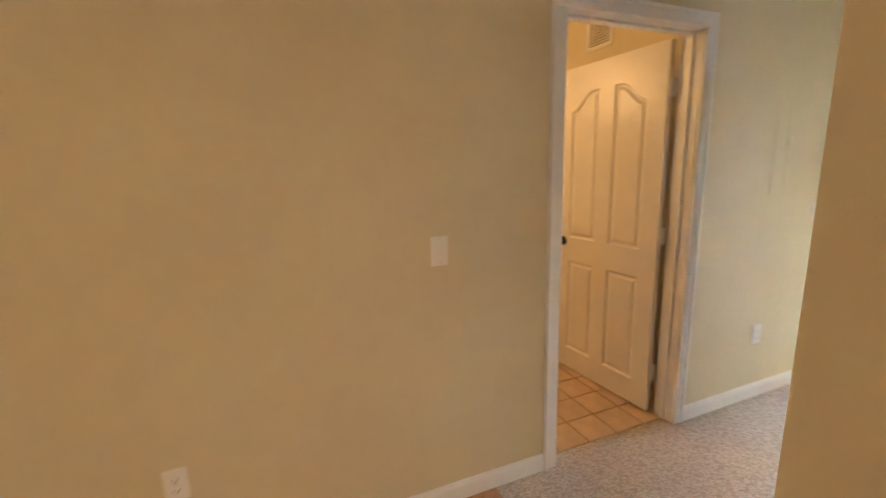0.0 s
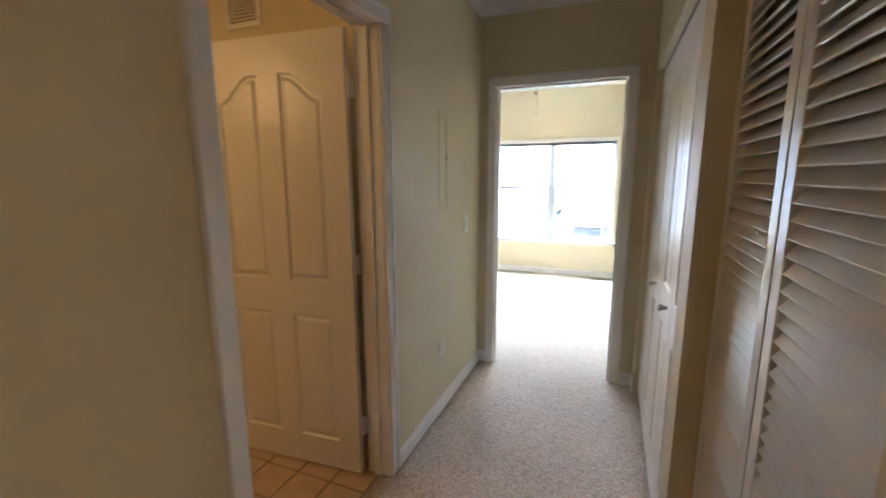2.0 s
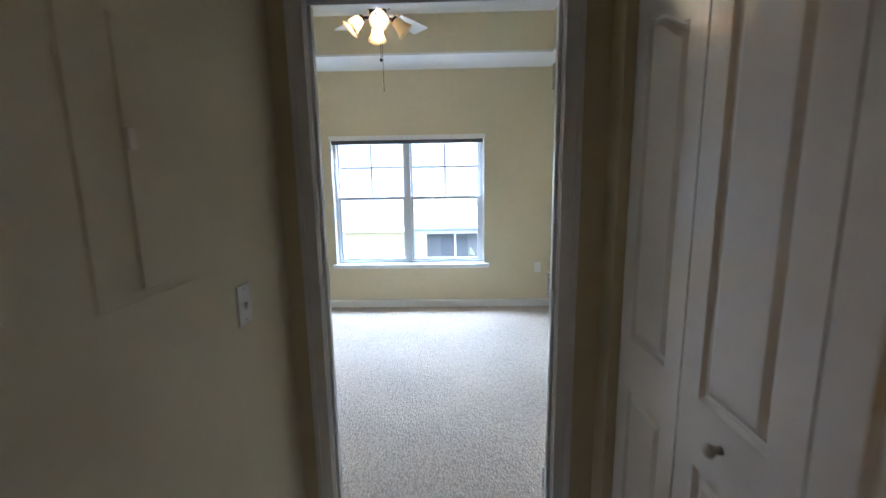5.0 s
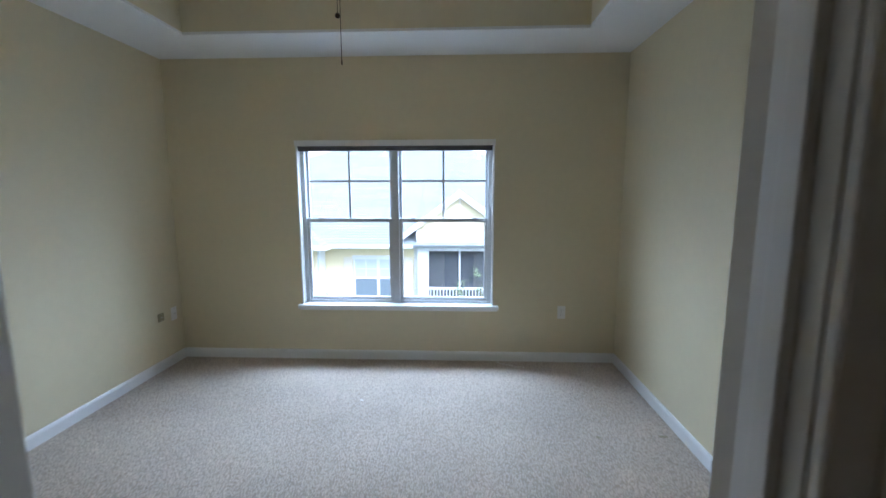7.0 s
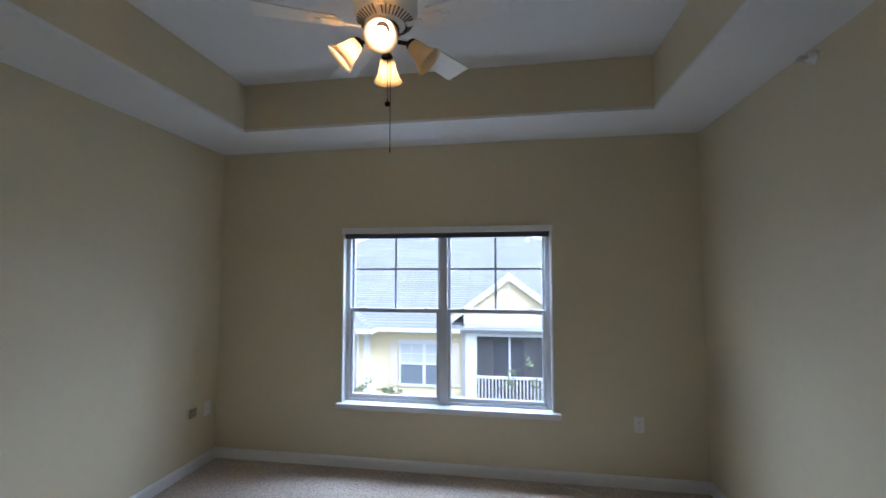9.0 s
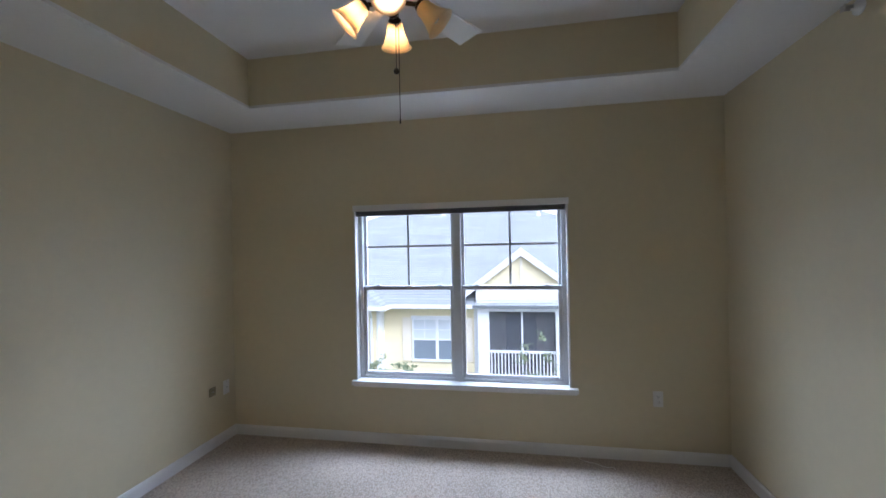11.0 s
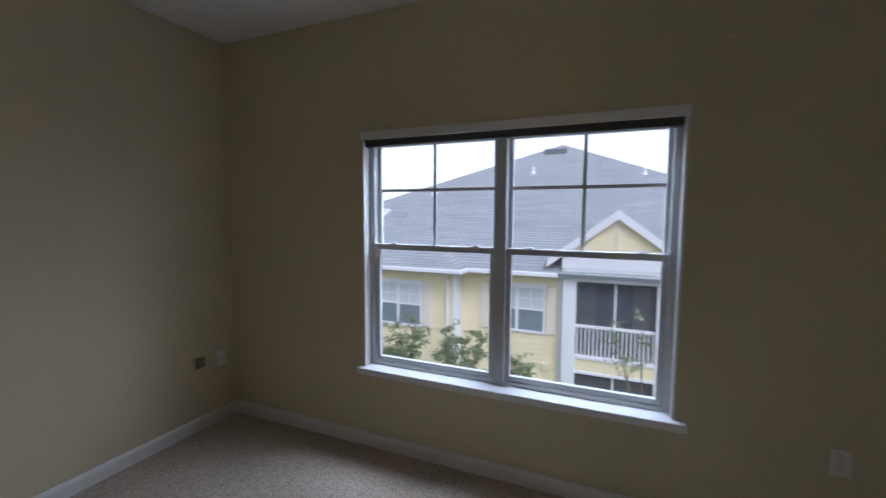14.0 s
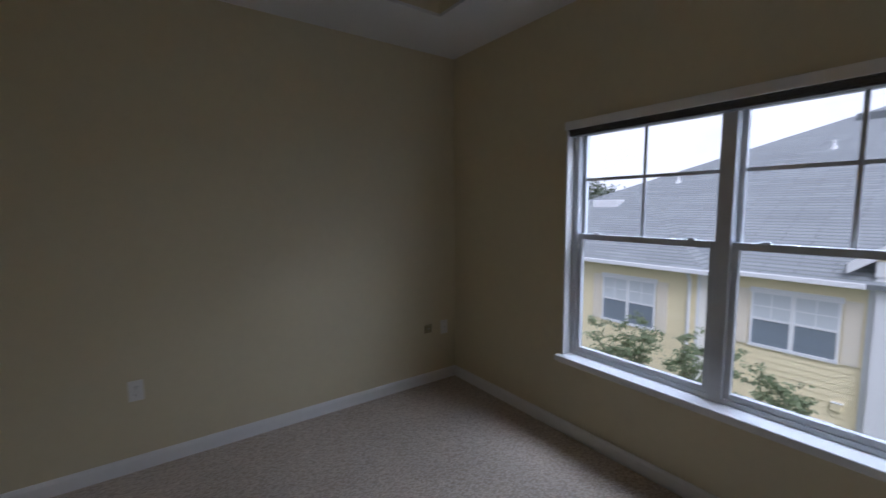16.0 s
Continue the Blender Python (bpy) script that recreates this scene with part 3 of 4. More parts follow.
box_panel = thing("breaker_panel", (HL, 0.50, 1.25), "breaker panel cover painted beige like the hall wall", "electrical panel")
part("cover", boxes((HL - 0.004, HL + 0.0025, 0.38, 0.74, 1.235, 1.79), bevel=0.002), WALL, box_panel)
part("flap", boxes((HL + 0.001, HL + 0.0055, 0.485, 0.70, 1.255, 1.75), bevel=0.002), WALL, box_panel)
part("latch", boxes((HL + 0.004, HL + 0.012, 0.488, 0.506, 1.515, 1.555), bevel=0.002), SHUTTER, box_panel, "small dull latch")

vent = thing("wall_vent", (-1.37, 0.01, 2.33), "square white air vent above the bathroom door", "vent")
part("frame", boxes((-1.49, -1.25, 0.0, 0.01, 2.21, 2.235), (-1.49, -1.25, 0.0, 0.01, 2.425, 2.45), (-1.49, -1.465, 0.0, 0.01, 2.235, 2.425), (-1.275, -1.25, 0.0, 0.01, 2.235, 2.425)), TRIM, vent)
part("backing", boxes((-1.465, -1.275, 0.007, 0.01, 2.235, 2.425)), OLIVE, vent)
for k in range(5):
    d = 0.012 + k * 0.017
    y = 0.006 - k * 0.002
    part("slat", boxes((-1.465 + d, -1.275 - d, y - 0.004, y, 2.235 + d, 2.241 + d), (-1.465 + d, -1.275 - d, y - 0.004, y, 2.419 - d, 2.425 - d),
                       (-1.465 + d, -1.459 + d, y - 0.004, y, 2.241 + d, 2.419 - d), (-1.281 - d, -1.275 - d, y - 0.004, y, 2.241 + d, 2.419 - d)), TRIM, vent)

spr = thing("sprinkler", (RX, 3.17, 2.58), "white sidewall fire sprinkler on the bedroom wall", "sprinkler")
bm = bmesh.new()
lathe(bm, [(0.001, 0), (0.035, 0), (0.033, 0.008), (0.018, 0.012), (0.014, 0.03), (0.001, 0.03)], 20, pose(RX, 3.216, 2.57, 0, -90))
part("escutcheon", bm, PLATE, spr, smooth=True)
bm = boxes((RX - 0.06, RX - 0.03, 3.204, 3.207, 2.562, 2.578), (RX - 0.06, RX - 0.03, 3.225, 3.228, 2.562, 2.578), (RX - 0.064, RX - 0.06, 3.200, 3.232, 2.558, 2.582))
part("deflector", bm, STEEL, spr, "metal deflector")

# ---- window ----
win = thing("window_1", (-0.33, WY + 0.07, WZ0), "white twin single-hung window with grid in upper sashes", "window", kind="structure")
part("window_sill", boxes((WX0 - 0.03, WX1 + 0.05, WY - 0.045, WY + 0.10, WZ0 - 0.025, WZ0 + 0.012), bevel=0.006), TRIM, win, "white painted wooden sill")
part("apron", boxes((WX0 - 0.02, WX1 + 0.04, WY - 0.016, WY, WZ0 - 0.042, WZ0 - 0.024), bevel=0.004), TRIM, win)
B = WZ0 + 0.012
part("reveal", boxes((WX0 - 0.001, WX0 + 0.012, WY - 0.004, WY + 0.169, B, WZ1), (WX1 - 0.012, WX1 + 0.001, WY - 0.004, WY + 0.169, B, WZ1), (WX0 + 0.012, WX1 - 0.012, WY - 0.004, WY + 0.169, WZ1 - 0.012, WZ1 + 0.001), bevel=0.002), TRIM, win)
MX = -0.33
FX0, FX1, FT = WX0 + 0.012, WX1 - 0.012, WZ1 - 0.012
part("window_frame", boxes((FX0, FX0 + 0.035, WY + 0.06, WY + 0.14, B, FT), (FX1 - 0.035, FX1, WY + 0.06, WY + 0.14, B, FT), (FX0 + 0.035, FX1 - 0.035, WY + 0.06, WY + 0.14, FT - 0.035, FT),
                           (FX0 + 0.035, FX1 - 0.035, WY + 0.06, WY + 0.14, B, B + 0.025), bevel=0.003), VINYL, win)
part("mullion", boxes((MX - 0.032, MX + 0.032, WY + 0.05, WY + 0.142, B, FT), bevel=0.004), VINYL, win)
RAIL = 1.262
for a, b in ((FX0 + 0.035, MX - 0.032), (MX + 0.032, FX1 - 0.035)):
    c = (a + b) / 2
    lo = part("lower_sash", boxes((a, a + 0.028, WY + 0.068, WY + 0.098, B + 0.025, RAIL + 0.016), (b - 0.028, b, WY + 0.068, WY + 0.098, B + 0.025, RAIL + 0.016),
                                  (a + 0.028, b - 0.028, WY + 0.068, WY + 0.098, B + 0.025, B + 0.055), (a + 0.028, b - 0.028, WY + 0.064, WY + 0.098, RAIL - 0.018, RAIL + 0.016), bevel=0.003), VINYL, win)
    g = part("pane", boxes((a + 0.026, b - 0.026, WY + 0.081, WY + 0.085, B + 0.053, RAIL - 0.016)), GLASS, lo, "clear glass")
    g.visible_shadow = False
    for lx in (a + 0.12, b - 0.12):
        part("sash_lock", boxes((lx - 0.022, lx + 0.022, WY + 0.072, WY + 0.094, RAIL + 0.014, RAIL + 0.022), (lx - 0.006, lx + 0.02, WY + 0.064, WY + 0.08, RAIL + 0.021, RAIL + 0.026), bevel=0.002), VINYL, lo)
    up = part("upper_sash", boxes((a, a + 0.022, WY + 0.104, WY + 0.134, RAIL - 0.014, FT - 0.035), (b - 0.022, b, WY + 0.104, WY + 0.134, RAIL - 0.014, FT - 0.035),
                                  (a + 0.022, b - 0.022, WY + 0.104, WY + 0.134, FT - 0.06, FT - 0.035), (a + 0.022, b - 0.022, WY + 0.104, WY + 0.134, RAIL - 0.014, RAIL + 0.012), bevel=0.003), VINYL, win)
    g = part("pane", boxes((a + 0.02, b - 0.02, WY + 0.117, WY + 0.121, RAIL + 0.01, FT - 0.058)), GLASS, up, "clear glass")
    g.visible_shadow = False
    part("muntin", boxes((c - 0.009, c + 0.009, WY + 0.110, WY + 0.117, RAIL + 0.012, FT - 0.06)), VINYL, up)
    part("muntin", boxes((a + 0.022, c - 0.009, WY + 0.110, WY + 0.117, 1.595, 1.613), (c + 0.009, b - 0.022, WY + 0.110, WY + 0.117, 1.595, 1.613)), VINYL, up)

blind = thing("window_blind", (-0.33, WY + 0.02, WZ1 - 0.012), "slatted blind raised tight under its white valance, coloured dark for its shade", "blind")
part("valance", boxes((WX0 - 0.006, WX1 + 0.006, WY - 0.016, WY - 0.005, WZ1 - 0.044, WZ1 + 0.006), bevel=0.003), TRIM, blind)
part("head_rail", boxes((WX0 + 0.016, WX1 - 0.016, WY - 0.004, WY + 0.045, WZ1 - 0.05, WZ1 - 0.013)), SHADED_SLAT, blind)
for k in range(4):
    z = WZ1 - 0.052 - k * 0.0042
    part("slat", boxes((WX0 + 0.02, WX1 - 0.02, WY - 0.002, WY + 0.046, z - 0.0034, z)), SHADED_SLAT, blind)
part("bottom_rail", boxes((WX0 + 0.02, WX1 - 0.02, WY - 0.002, WY + 0.046, WZ1 - 0.082, WZ1 - 0.069), bevel=0.003), SHADED_SLAT, blind)
for x, zend in ((WX1 - 0.075, 1.24), (WX0 + 0.075, 1.22)):
    bm = bmesh.new()
    tube(bm, (x, WY + 0.03, WZ1 - 0.05), (x + 0.004, WY + 0.03, zend), 0.0014, seg=6)
    c = part("cord", bm, CORD, blind)
    bm = bmesh.new()
    lathe(bm, [(0.001, 0.022), (0.003, 0.02), (0.006, 0.003), (0.006, 0), (0.001, 0)], 10, pose(x + 0.004, WY + 0.03, zend - 0.022))
    part("tassel", bm, PLATE, c, smooth=True)

# ---- ceiling fan ----
FAN = Vector((-0.309, 2.72, TRAY))
fan = thing("ceiling_fan", tuple(FAN), "white five-blade ceiling fan with lit four-lamp light kit", "ceiling fan")
bm = bmesh.new()
lathe(bm, [(0.001, 0), (0.07, 0), (0.068, -0.02), (0.045, -0.06), (0.02, -0.075), (0.001, -0.075)], 28, Matrix.Translation(FAN))
part("canopy", bm, FANWHITE, fan, smooth=True)
bm = bmesh.new()
tube(bm, FAN + Vector((0, 0, -0.07)), FAN + Vector((0, 0, -0.19)), 0.013)
part("downrod", bm, FANWHITE, fan)
bm = bmesh.new()
lathe(bm, [(0.001, -0.21), (0.045, -0.215), (0.11, -0.24), (0.135, -0.28), (0.137, -0.34), (0.12, -0.375), (0.075, -0.40), (0.001, -0.40)], 36, Matrix.Translation(FAN + Vector((0, 0, 0.025))))
motor = part("motor_housing", bm, FANWHITE, fan, smooth=True)
bm = bmesh.new()
for i in range(40):
    a = 2 * math.pi * i / 40
    d = Vector((math.cos(a), math.sin(a), 0))
    tube(bm, FAN + d * 0.084 + Vector((0, 0, -0.3735)), FAN + d * 0.118 + Vector((0, 0, -0.3550)), 0.0028, seg=5)
part("cooling_grille", bm, SLOT, motor, "dark radial cooling slots")
blade_bm = bmesh.new()
outline = []
for i in range(10):
    u = i / 12
    outline.append((0.20 + 0.42 * u, 0.052 + 0.018 * u - (0.03 * max(0, (u - 0.9) * 10) ** 2)))
ring = [Vector((x, w, 0)) for x, w in outline] + [Vector((x, -w, 0)) for x, w in reversed(outline)]
top = [blade_bm.verts.new(v + Vector((0, 0, 0.003))) for v in ring]
bot = [blade_bm.verts.new(v + Vector((0, 0, -0.003))) for v in ring]
blade_bm.faces.new(top)
blade_bm.faces.new(bot[::-1])
for i in range(len(ring)):
    j = (i + 1) % len(ring)
    blade_bm.faces.new((top[i], bot[i], bot[j], top[j]))
blade_me = mesh_of("blade", blade_bm, FANWHITE)
iron_bm = boxes((0.10, 0.17, -0.012, 0.012, -0.010, -0.004), (0.17, 0.26, -0.03, 0.03, -0.009, -0.004), (0.255, 0.29, -0.012, 0.012, -0.009, -0.004), bevel=0.002)
iron_me = mesh_of("blade_iron", iron_bm, FANWHITE)
for k in range(5):
    m = pose(FAN.x, FAN.y, TRAY - 0.385, 0, 0, 60 + 72 * k) @ pose(0, 0, 0, -11)
    for nm, me in (("blade", blade_me), ("blade_iron", iron_me)):
        o = new(nm, me)
        o.parent = fan
        o.matrix_parent_inverse = fan.matrix_basis.inverted()
        o.matrix_basis = m
KZ = TRAY - 0.47
bm = bmesh.new()
lathe(bm, [(0.001, 0.10), (0.05, 0.10), (0.06, 0.085), (0.058, 0.05), (0.035, 0.02), (0.026, -0.01), (0.012, -0.03), (0.001, -0.035)], 24, Matrix.Translation((FAN.x, FAN.y, KZ)))
kit = part("light_kit", bm, BRONZE, fan, "dark bronze light kit body", smooth=True)
bell = [(0.024, 0.0), (0.032, -0.012), (0.036, -0.035), (0.043, -0.065), (0.056, -0.095), (0.066, -0.108), (0.063, -0.108), (0.052, -0.093), (0.039, -0.063), (0.032, -0.033), (0.028, -0.012), (0.021, -0.004)]
for k, lit in enumerate((True, True, True, False)):
    a = radians((282, 192, 102, 12)[k])
    d = Vector((math.cos(a), math.sin(a), 0))
    base = Vector((FAN.x, FAN.y, KZ + 0.03))
    neck = base + d * 0.11 + Vector((0, 0, -0.012))
    axis = (d * 0.72 + Vector((0, 0, -0.70))).normalized()
    m = Matrix.Translation(neck) @ (-axis).to_track_quat("Z", "Y").to_matrix().to_4x4()
    bm = bmesh.new()
    tube(bm, base + d * 0.03, neck, 0.009)
    arm = part("lamp_arm", bm, BRONZE, fan, "dark bronze lamp arm")
    bm = bmesh.new()
    lathe(bm, [(0.001, 0.016), (0.016, 0.014), (0.026, 0.004), (0.027, -0.012), (0.020, -0.02), (0.001, -0.02)], 20, m)
    part("socket_cup", bm, BRONZE, arm, smooth=True)
    bm = bmesh.new()
    lathe(bm, bell, 28, m)
    part("shade", bm, FROST, fan, "bell-shaped frosted glass shade, lit" if lit else "bell-shaped frosted glass shade, unlit", smooth=True)
    bm = bmesh.new()
    lathe(bm, [(0.001, -0.018), (0.010, -0.022), (0.013, -0.04), (0.021, -0.06), (0.022, -0.072), (0.014, -0.088), (0.001, -0.092)], 16, m)
    part("bulb", bm, BULB if lit else BULB_OFF, fan, smooth=True)
for dx, z1, knobbed in ((0.012, 2.268, True), (0.024, 2.083, False)):
    bm = bmesh.new()
    tube(bm, (FAN.x + dx, FAN.y, KZ - 0.02), (FAN.x + dx, FAN.y, z1), 0.0016, seg=6)
    c = part("pull_chain", bm, BRONZE, fan, "thin dark pull chain")
    bm = bmesh.new()
    if knobbed:
        lathe(bm, [(0.001, 0.012), (0.008, 0.009), (0.012, 0.0), (0.008, -0.009), (0.001, -0.012)], 14, Matrix.Translation((FAN.x + dx, FAN.y, z1)))
    else:
        lathe(bm, [(0.001, 0.02), (0.003, 0.018), (0.003, 0), (0.001, 0)], 8, Matrix.Translation((FAN.x + dx, FAN.y, z1 - 0.02)))
    part("pull_knob", bm, BRONZE, c, smooth=True)

# ---- small things on the carpet ----
curve = bpy.data.curves.new("loose_cable", "CURVE")
curve.dimensions = "3D"
curve.bevel_depth = 0.0022
sp = curve.splines.new("BEZIER")
pts = [(0.55, 4.375, 0.012), (0.60, 4.33, 0.003), (0.68, 4.30, 0.003), (0.74, 4.26, 0.003), (0.785, 4.265, 0.003), (0.80, 4.24, 0.003)]
sp.bezier_points.add(len(pts) - 1)
for p, c in zip(sp.bezier_points, pts):
    p.co, p.handle_left_type, p.handle_right_type = c, "AUTO", "AUTO"
curve.materials.append(PLATE)
tagged(new("loose_cable", curve), "thin white loose cable lying on the carpet", "cable")

scrap_rng = random.Random(4)
# Olive pieces stand in for dark dents in the carpet; the white one is paper.
for x, y, size, tone, words in ((-0.469, 3.627, 0.02, PLATE, "small white paper scrap on the carpet"), (1.50, 3.25, 0.028, OLIVE, "small dark piece standing for a shaded dent in the carpet"), (1.10, 3.23, 0.018, OLIVE, "small dark piece standing for a shaded dent in the carpet")):
    bm = bmesh.new()
    ring = [bm.verts.new((x + size * scrap_rng.uniform(0.6, 1.2) * math.cos(a * 0.9), y + 0.5 * size * scrap_rng.uniform(0.6, 1.2) * math.sin(a * 0.9), 0.001 + scrap_rng.uniform(0, 0.006))) for a in range(7)]
    cap = [bm.verts.new(v.co + Vector((0, 0, 0.002))) for v in ring]
    bm.faces.new(ring[::-1])
    bm.faces.new(cap)
    for i in range(7):
        bm.faces.new((ring[i], ring[(i + 1) % 7], cap[(i + 1) % 7], cap[i]))
    tagged(new("scrap", mesh_of("scrap", bm, tone)), words, "scrap")

# ---- outside: ground and the house opposite ----
GZ = -5.9
structure("ground", boxes((-1500, 1500, 5, 3000, GZ - 1, GZ)), GRASS, "green lawn around the buildings", "ground")
CLOUD = bpy.data.materials.new("overcast_cloud")
CLOUD.use_nodes = True
cn, cl = CLOUD.node_tree.nodes, CLOUD.node_tree.links
cloud_noise = cn.new("ShaderNodeTexNoise")
cloud_noise.inputs["Scale"].default_value = 0.012
cloud_noise.inputs["Detail"].default_value = 5
cloud_co = cn.new("ShaderNodeTexCoord")
cl.new(cloud_co.outputs["Object"], cloud_noise.inputs["Vector"])
cloud_range = cn.new("ShaderNodeMapRange")
cloud_range.inputs["To Min"].default_value, cloud_range.inputs["To Max"].default_value = 0.55, 0.85
cl.new(cloud_noise.outputs["Fac"], cloud_range.inputs["Value"])
cn["Principled BSDF"].inputs["Base Color"].default_value = (0, 0, 0, 1)
cn["Principled BSDF"].inputs["Emission Color"].default_value = (0.95, 0.98, 1.0, 1)
cl.new(cloud_range.outputs[0], cn["Principled BSDF"].inputs["Emission Strength"])
bm = bmesh.new()
arc = []
for i in range(25):
    a = radians(15 + 150 * i / 24)
    arc.append([bm.verts.new((600 * math.cos(a), 600 * math.sin(a), z)) for z in (GZ - 2, 90, 220, 330)])
for p, q in zip(arc, arc[1:]):
    for k in range(3):
        bm.faces.new((p[k], q[k], q[k + 1], p[k + 1]))
structure("backdrop", bm, CLOUD, "bright white overcast sky beyond the houses", "sky")
house = thing("apartment_building", (-4, 15, GZ), "yellow sided apartment building with grey shingle roof", "building")
EAVE = -0.25


def roof_faces(name, faces, label, thick=0.10):
    """Roof slopes with their underside; the uv runs in metres along the eave and up the slope."""
    bm = bmesh.new()
    uv = bm.loops.layers.uv.new("UVMap")
    for f in faces:
        vs = [bm.verts.new(v) for v in f]
        face = bm.faces.new(vs)
        n = face.normal if face.normal.length else Vector((0, 0, 1))
        face.normal_update()
        n = face.normal
        along = Vector((0, 0, 1)).cross(n).normalized()
        upward = n.cross(along)
        for lp in face.loops:
            lp[uv].uv = (lp.vert.co.dot(along), lp.vert.co.dot(upward))
        low = [bm.verts.new(v.co - Vector((0, 0, thick))) for v in vs]
        bm.faces.new(low[::-1])
        for i in range(len(vs)):
            j = (i + 1) % len(vs)
            bm.faces.new((vs[i], low[i], low[j], vs[j]))
    return part(name, bm, SHINGLE, house, label)


apex = Vector((-2.7, 25.5, 5.19))
fl, fr, br, bl = (-15.5, 14.6, EAVE), (9.5, 14.6, EAVE), (9.5, 36, EAVE), (-15.5, 36, EAVE)
main_roof = roof_faces("roof", [(fl, fr, apex), (fr, br, apex), (br, bl, apex), (bl, fl, apex)], "grey hipped shingle roof")
wp = Vector((-9.1, 18.83, 2.17))
a, b, c, d = (-14.0, 14.0, EAVE), (-4.2, 14.0, EAVE), (-4.2, 23.6, EAVE), (-14.0, 23.6, EAVE)
roof_faces("wing_roof", [(a, b, wp), (b, c, wp), (c, d, wp), (d, a, wp)], "grey hipped shingle roof of the wing")
part("wall", boxes((-15.1, -1.23, 15.0, 15.2, GZ, EAVE - 0.05), (1.65, 9.1, 15.0, 15.2, GZ, EAVE - 0.05), (-13.6, -4.5, 14.4, 15.0, GZ, EAVE - 0.05), (-1.23, 1.65, 16.6, 16.8, GZ, EAVE + 0.6)), SIDING, house)
part("soffit", boxes((-15.2, 9.2, 14.65, 15.0, EAVE - 0.12, EAVE - 0.10), (-13.8, -4.3, 14.05, 14.4, EAVE - 0.12, EAVE - 0.10)), EXWHITE, house)
for it in ((-4.08, -1.35, 14.48, 14.60, EAVE - 0.11, EAVE + 0.01), (1.9, 9.5, 14.48, 14.60, EAVE - 0.11, EAVE + 0.01), (-14.1, -4.08, 13.88, 14.0, EAVE - 0.11, EAVE + 0.01), (-4.2, -4.08, 14.0, 14.60, EAVE - 0.11, EAVE + 0.01)):
    part("gutter", boxes(it, bevel=0.015), EXWHITE, house, "white roof gutter")
bm = bmesh.new()
tube(bm, (-4.62, 13.95, EAVE - 0.12), (-4.72, 14.33, EAVE - 0.36), 0.045)
tube(bm, (-4.72, 14.33, EAVE - 0.34), (-4.72, 14.33, GZ + 0.1), 0.045)
part("downpipe", bm, EXWHITE, house, "white downpipe")
bm = bmesh.new()
tube(bm, (1.90, 14.45, EAVE - 0.12), (1.83, 14.9, EAVE - 0.4), 0.045)
tube(bm, (1.83, 14.9, EAVE - 0.38), (1.83, 14.9, GZ + 0.1), 0.045)
part("downpipe", bm, EXWHITE, house, "white downpipe")
part("corner_board", boxes((-4.545, -4.485, 14.375, 14.40, GZ, EAVE - 0.12), (-4.5, -4.475, 14.40, 14.99, GZ, EAVE - 0.12), (-1.35, -1.23, 14.97, 15.0, GZ, EAVE - 0.12)), EXWHITE, house)


def far_window(x0, x1, z0, z1, y):
    """A twin window of the house opposite, with blinds half down, grid, casing and shutters."""
    w = part("window", boxes((x0 - 0.09, x1 + 0.09, y - 0.05, y, z1, z1 + 0.14), (x0 - 0.07, x1 + 0.07, y - 0.05, y, z0 - 0.08, z0), (x0 - 0.06, x0, y - 0.045, y, z0, z1), (x1, x1 + 0.06, y - 0.045, y, z0, z1)), EXWHITE, house, "white twin window")
    mx, mz = (x0 + x1) / 2, (z0 + z1) / 2
    part("frame", boxes((mx - 0.05, mx + 0.05, y - 0.04, y - 0.004, z0, z1), (x0, mx - 0.05, y - 0.04, y - 0.004, mz - 0.025, mz + 0.025), (mx + 0.05, x1, y - 0.04, y - 0.004, mz - 0.025, mz + 0.025)), EXWHITE, w)
    for a, b in ((x0, mx - 0.05), (mx + 0.05, x1)):
        part("pane", boxes((a, b, y - 0.02, y - 0.012, z0, mz - 0.025)), DARKGLASS, w, "grey screened glass")
        part("pane", boxes((a, b, y - 0.02, y - 0.012, mz + 0.025, z1)), FARBLIND, w, "glass with a white blind behind")
        c = (a + b) / 2
        part("muntin", boxes((c - 0.012, c + 0.012, y - 0.028, y - 0.02, mz + 0.025, z1), (a, c - 0.012, y - 0.028, y - 0.02, (mz + z1) / 2 - 0.012, (mz + z1) / 2 + 0.012), (c + 0.012, b, y - 0.028, y - 0.02, (mz + z1) / 2 - 0.012, (mz + z1) / 2 + 0.012)), EXWHITE, w)
    for a, b in ((x0 - 0.40, x0 - 0.10), (x1 + 0.10, x1 + 0.40)):
        bm = boxes((a, b, y - 0.035, y, z0 - 0.06, z1 + 0.08), bevel=0.006)
        for i in range(22):
            z = z0 + 0.02 + (z1 - z0 - 0.04) * i / 21
            if abs(z - mz) > 0.05:
                box(bm, a + 0.04, b - 0.04, y - 0.045, y - 0.034, z - 0.017, z + 0.012)
        part("shutter", bm, SHUTTER, w, "cream louvered shutter")
    return w


far_window(-3.42, -1.80, -2.13, -0.80, 14.985)
far_window(-7.33, -5.70, -2.20, -0.86, 14.385)
far_window(-3.42, -1.80, -5.1, -3.77, 14.985)
far_window(-7.33, -5.70, -5.15, -3.82, 14.385)

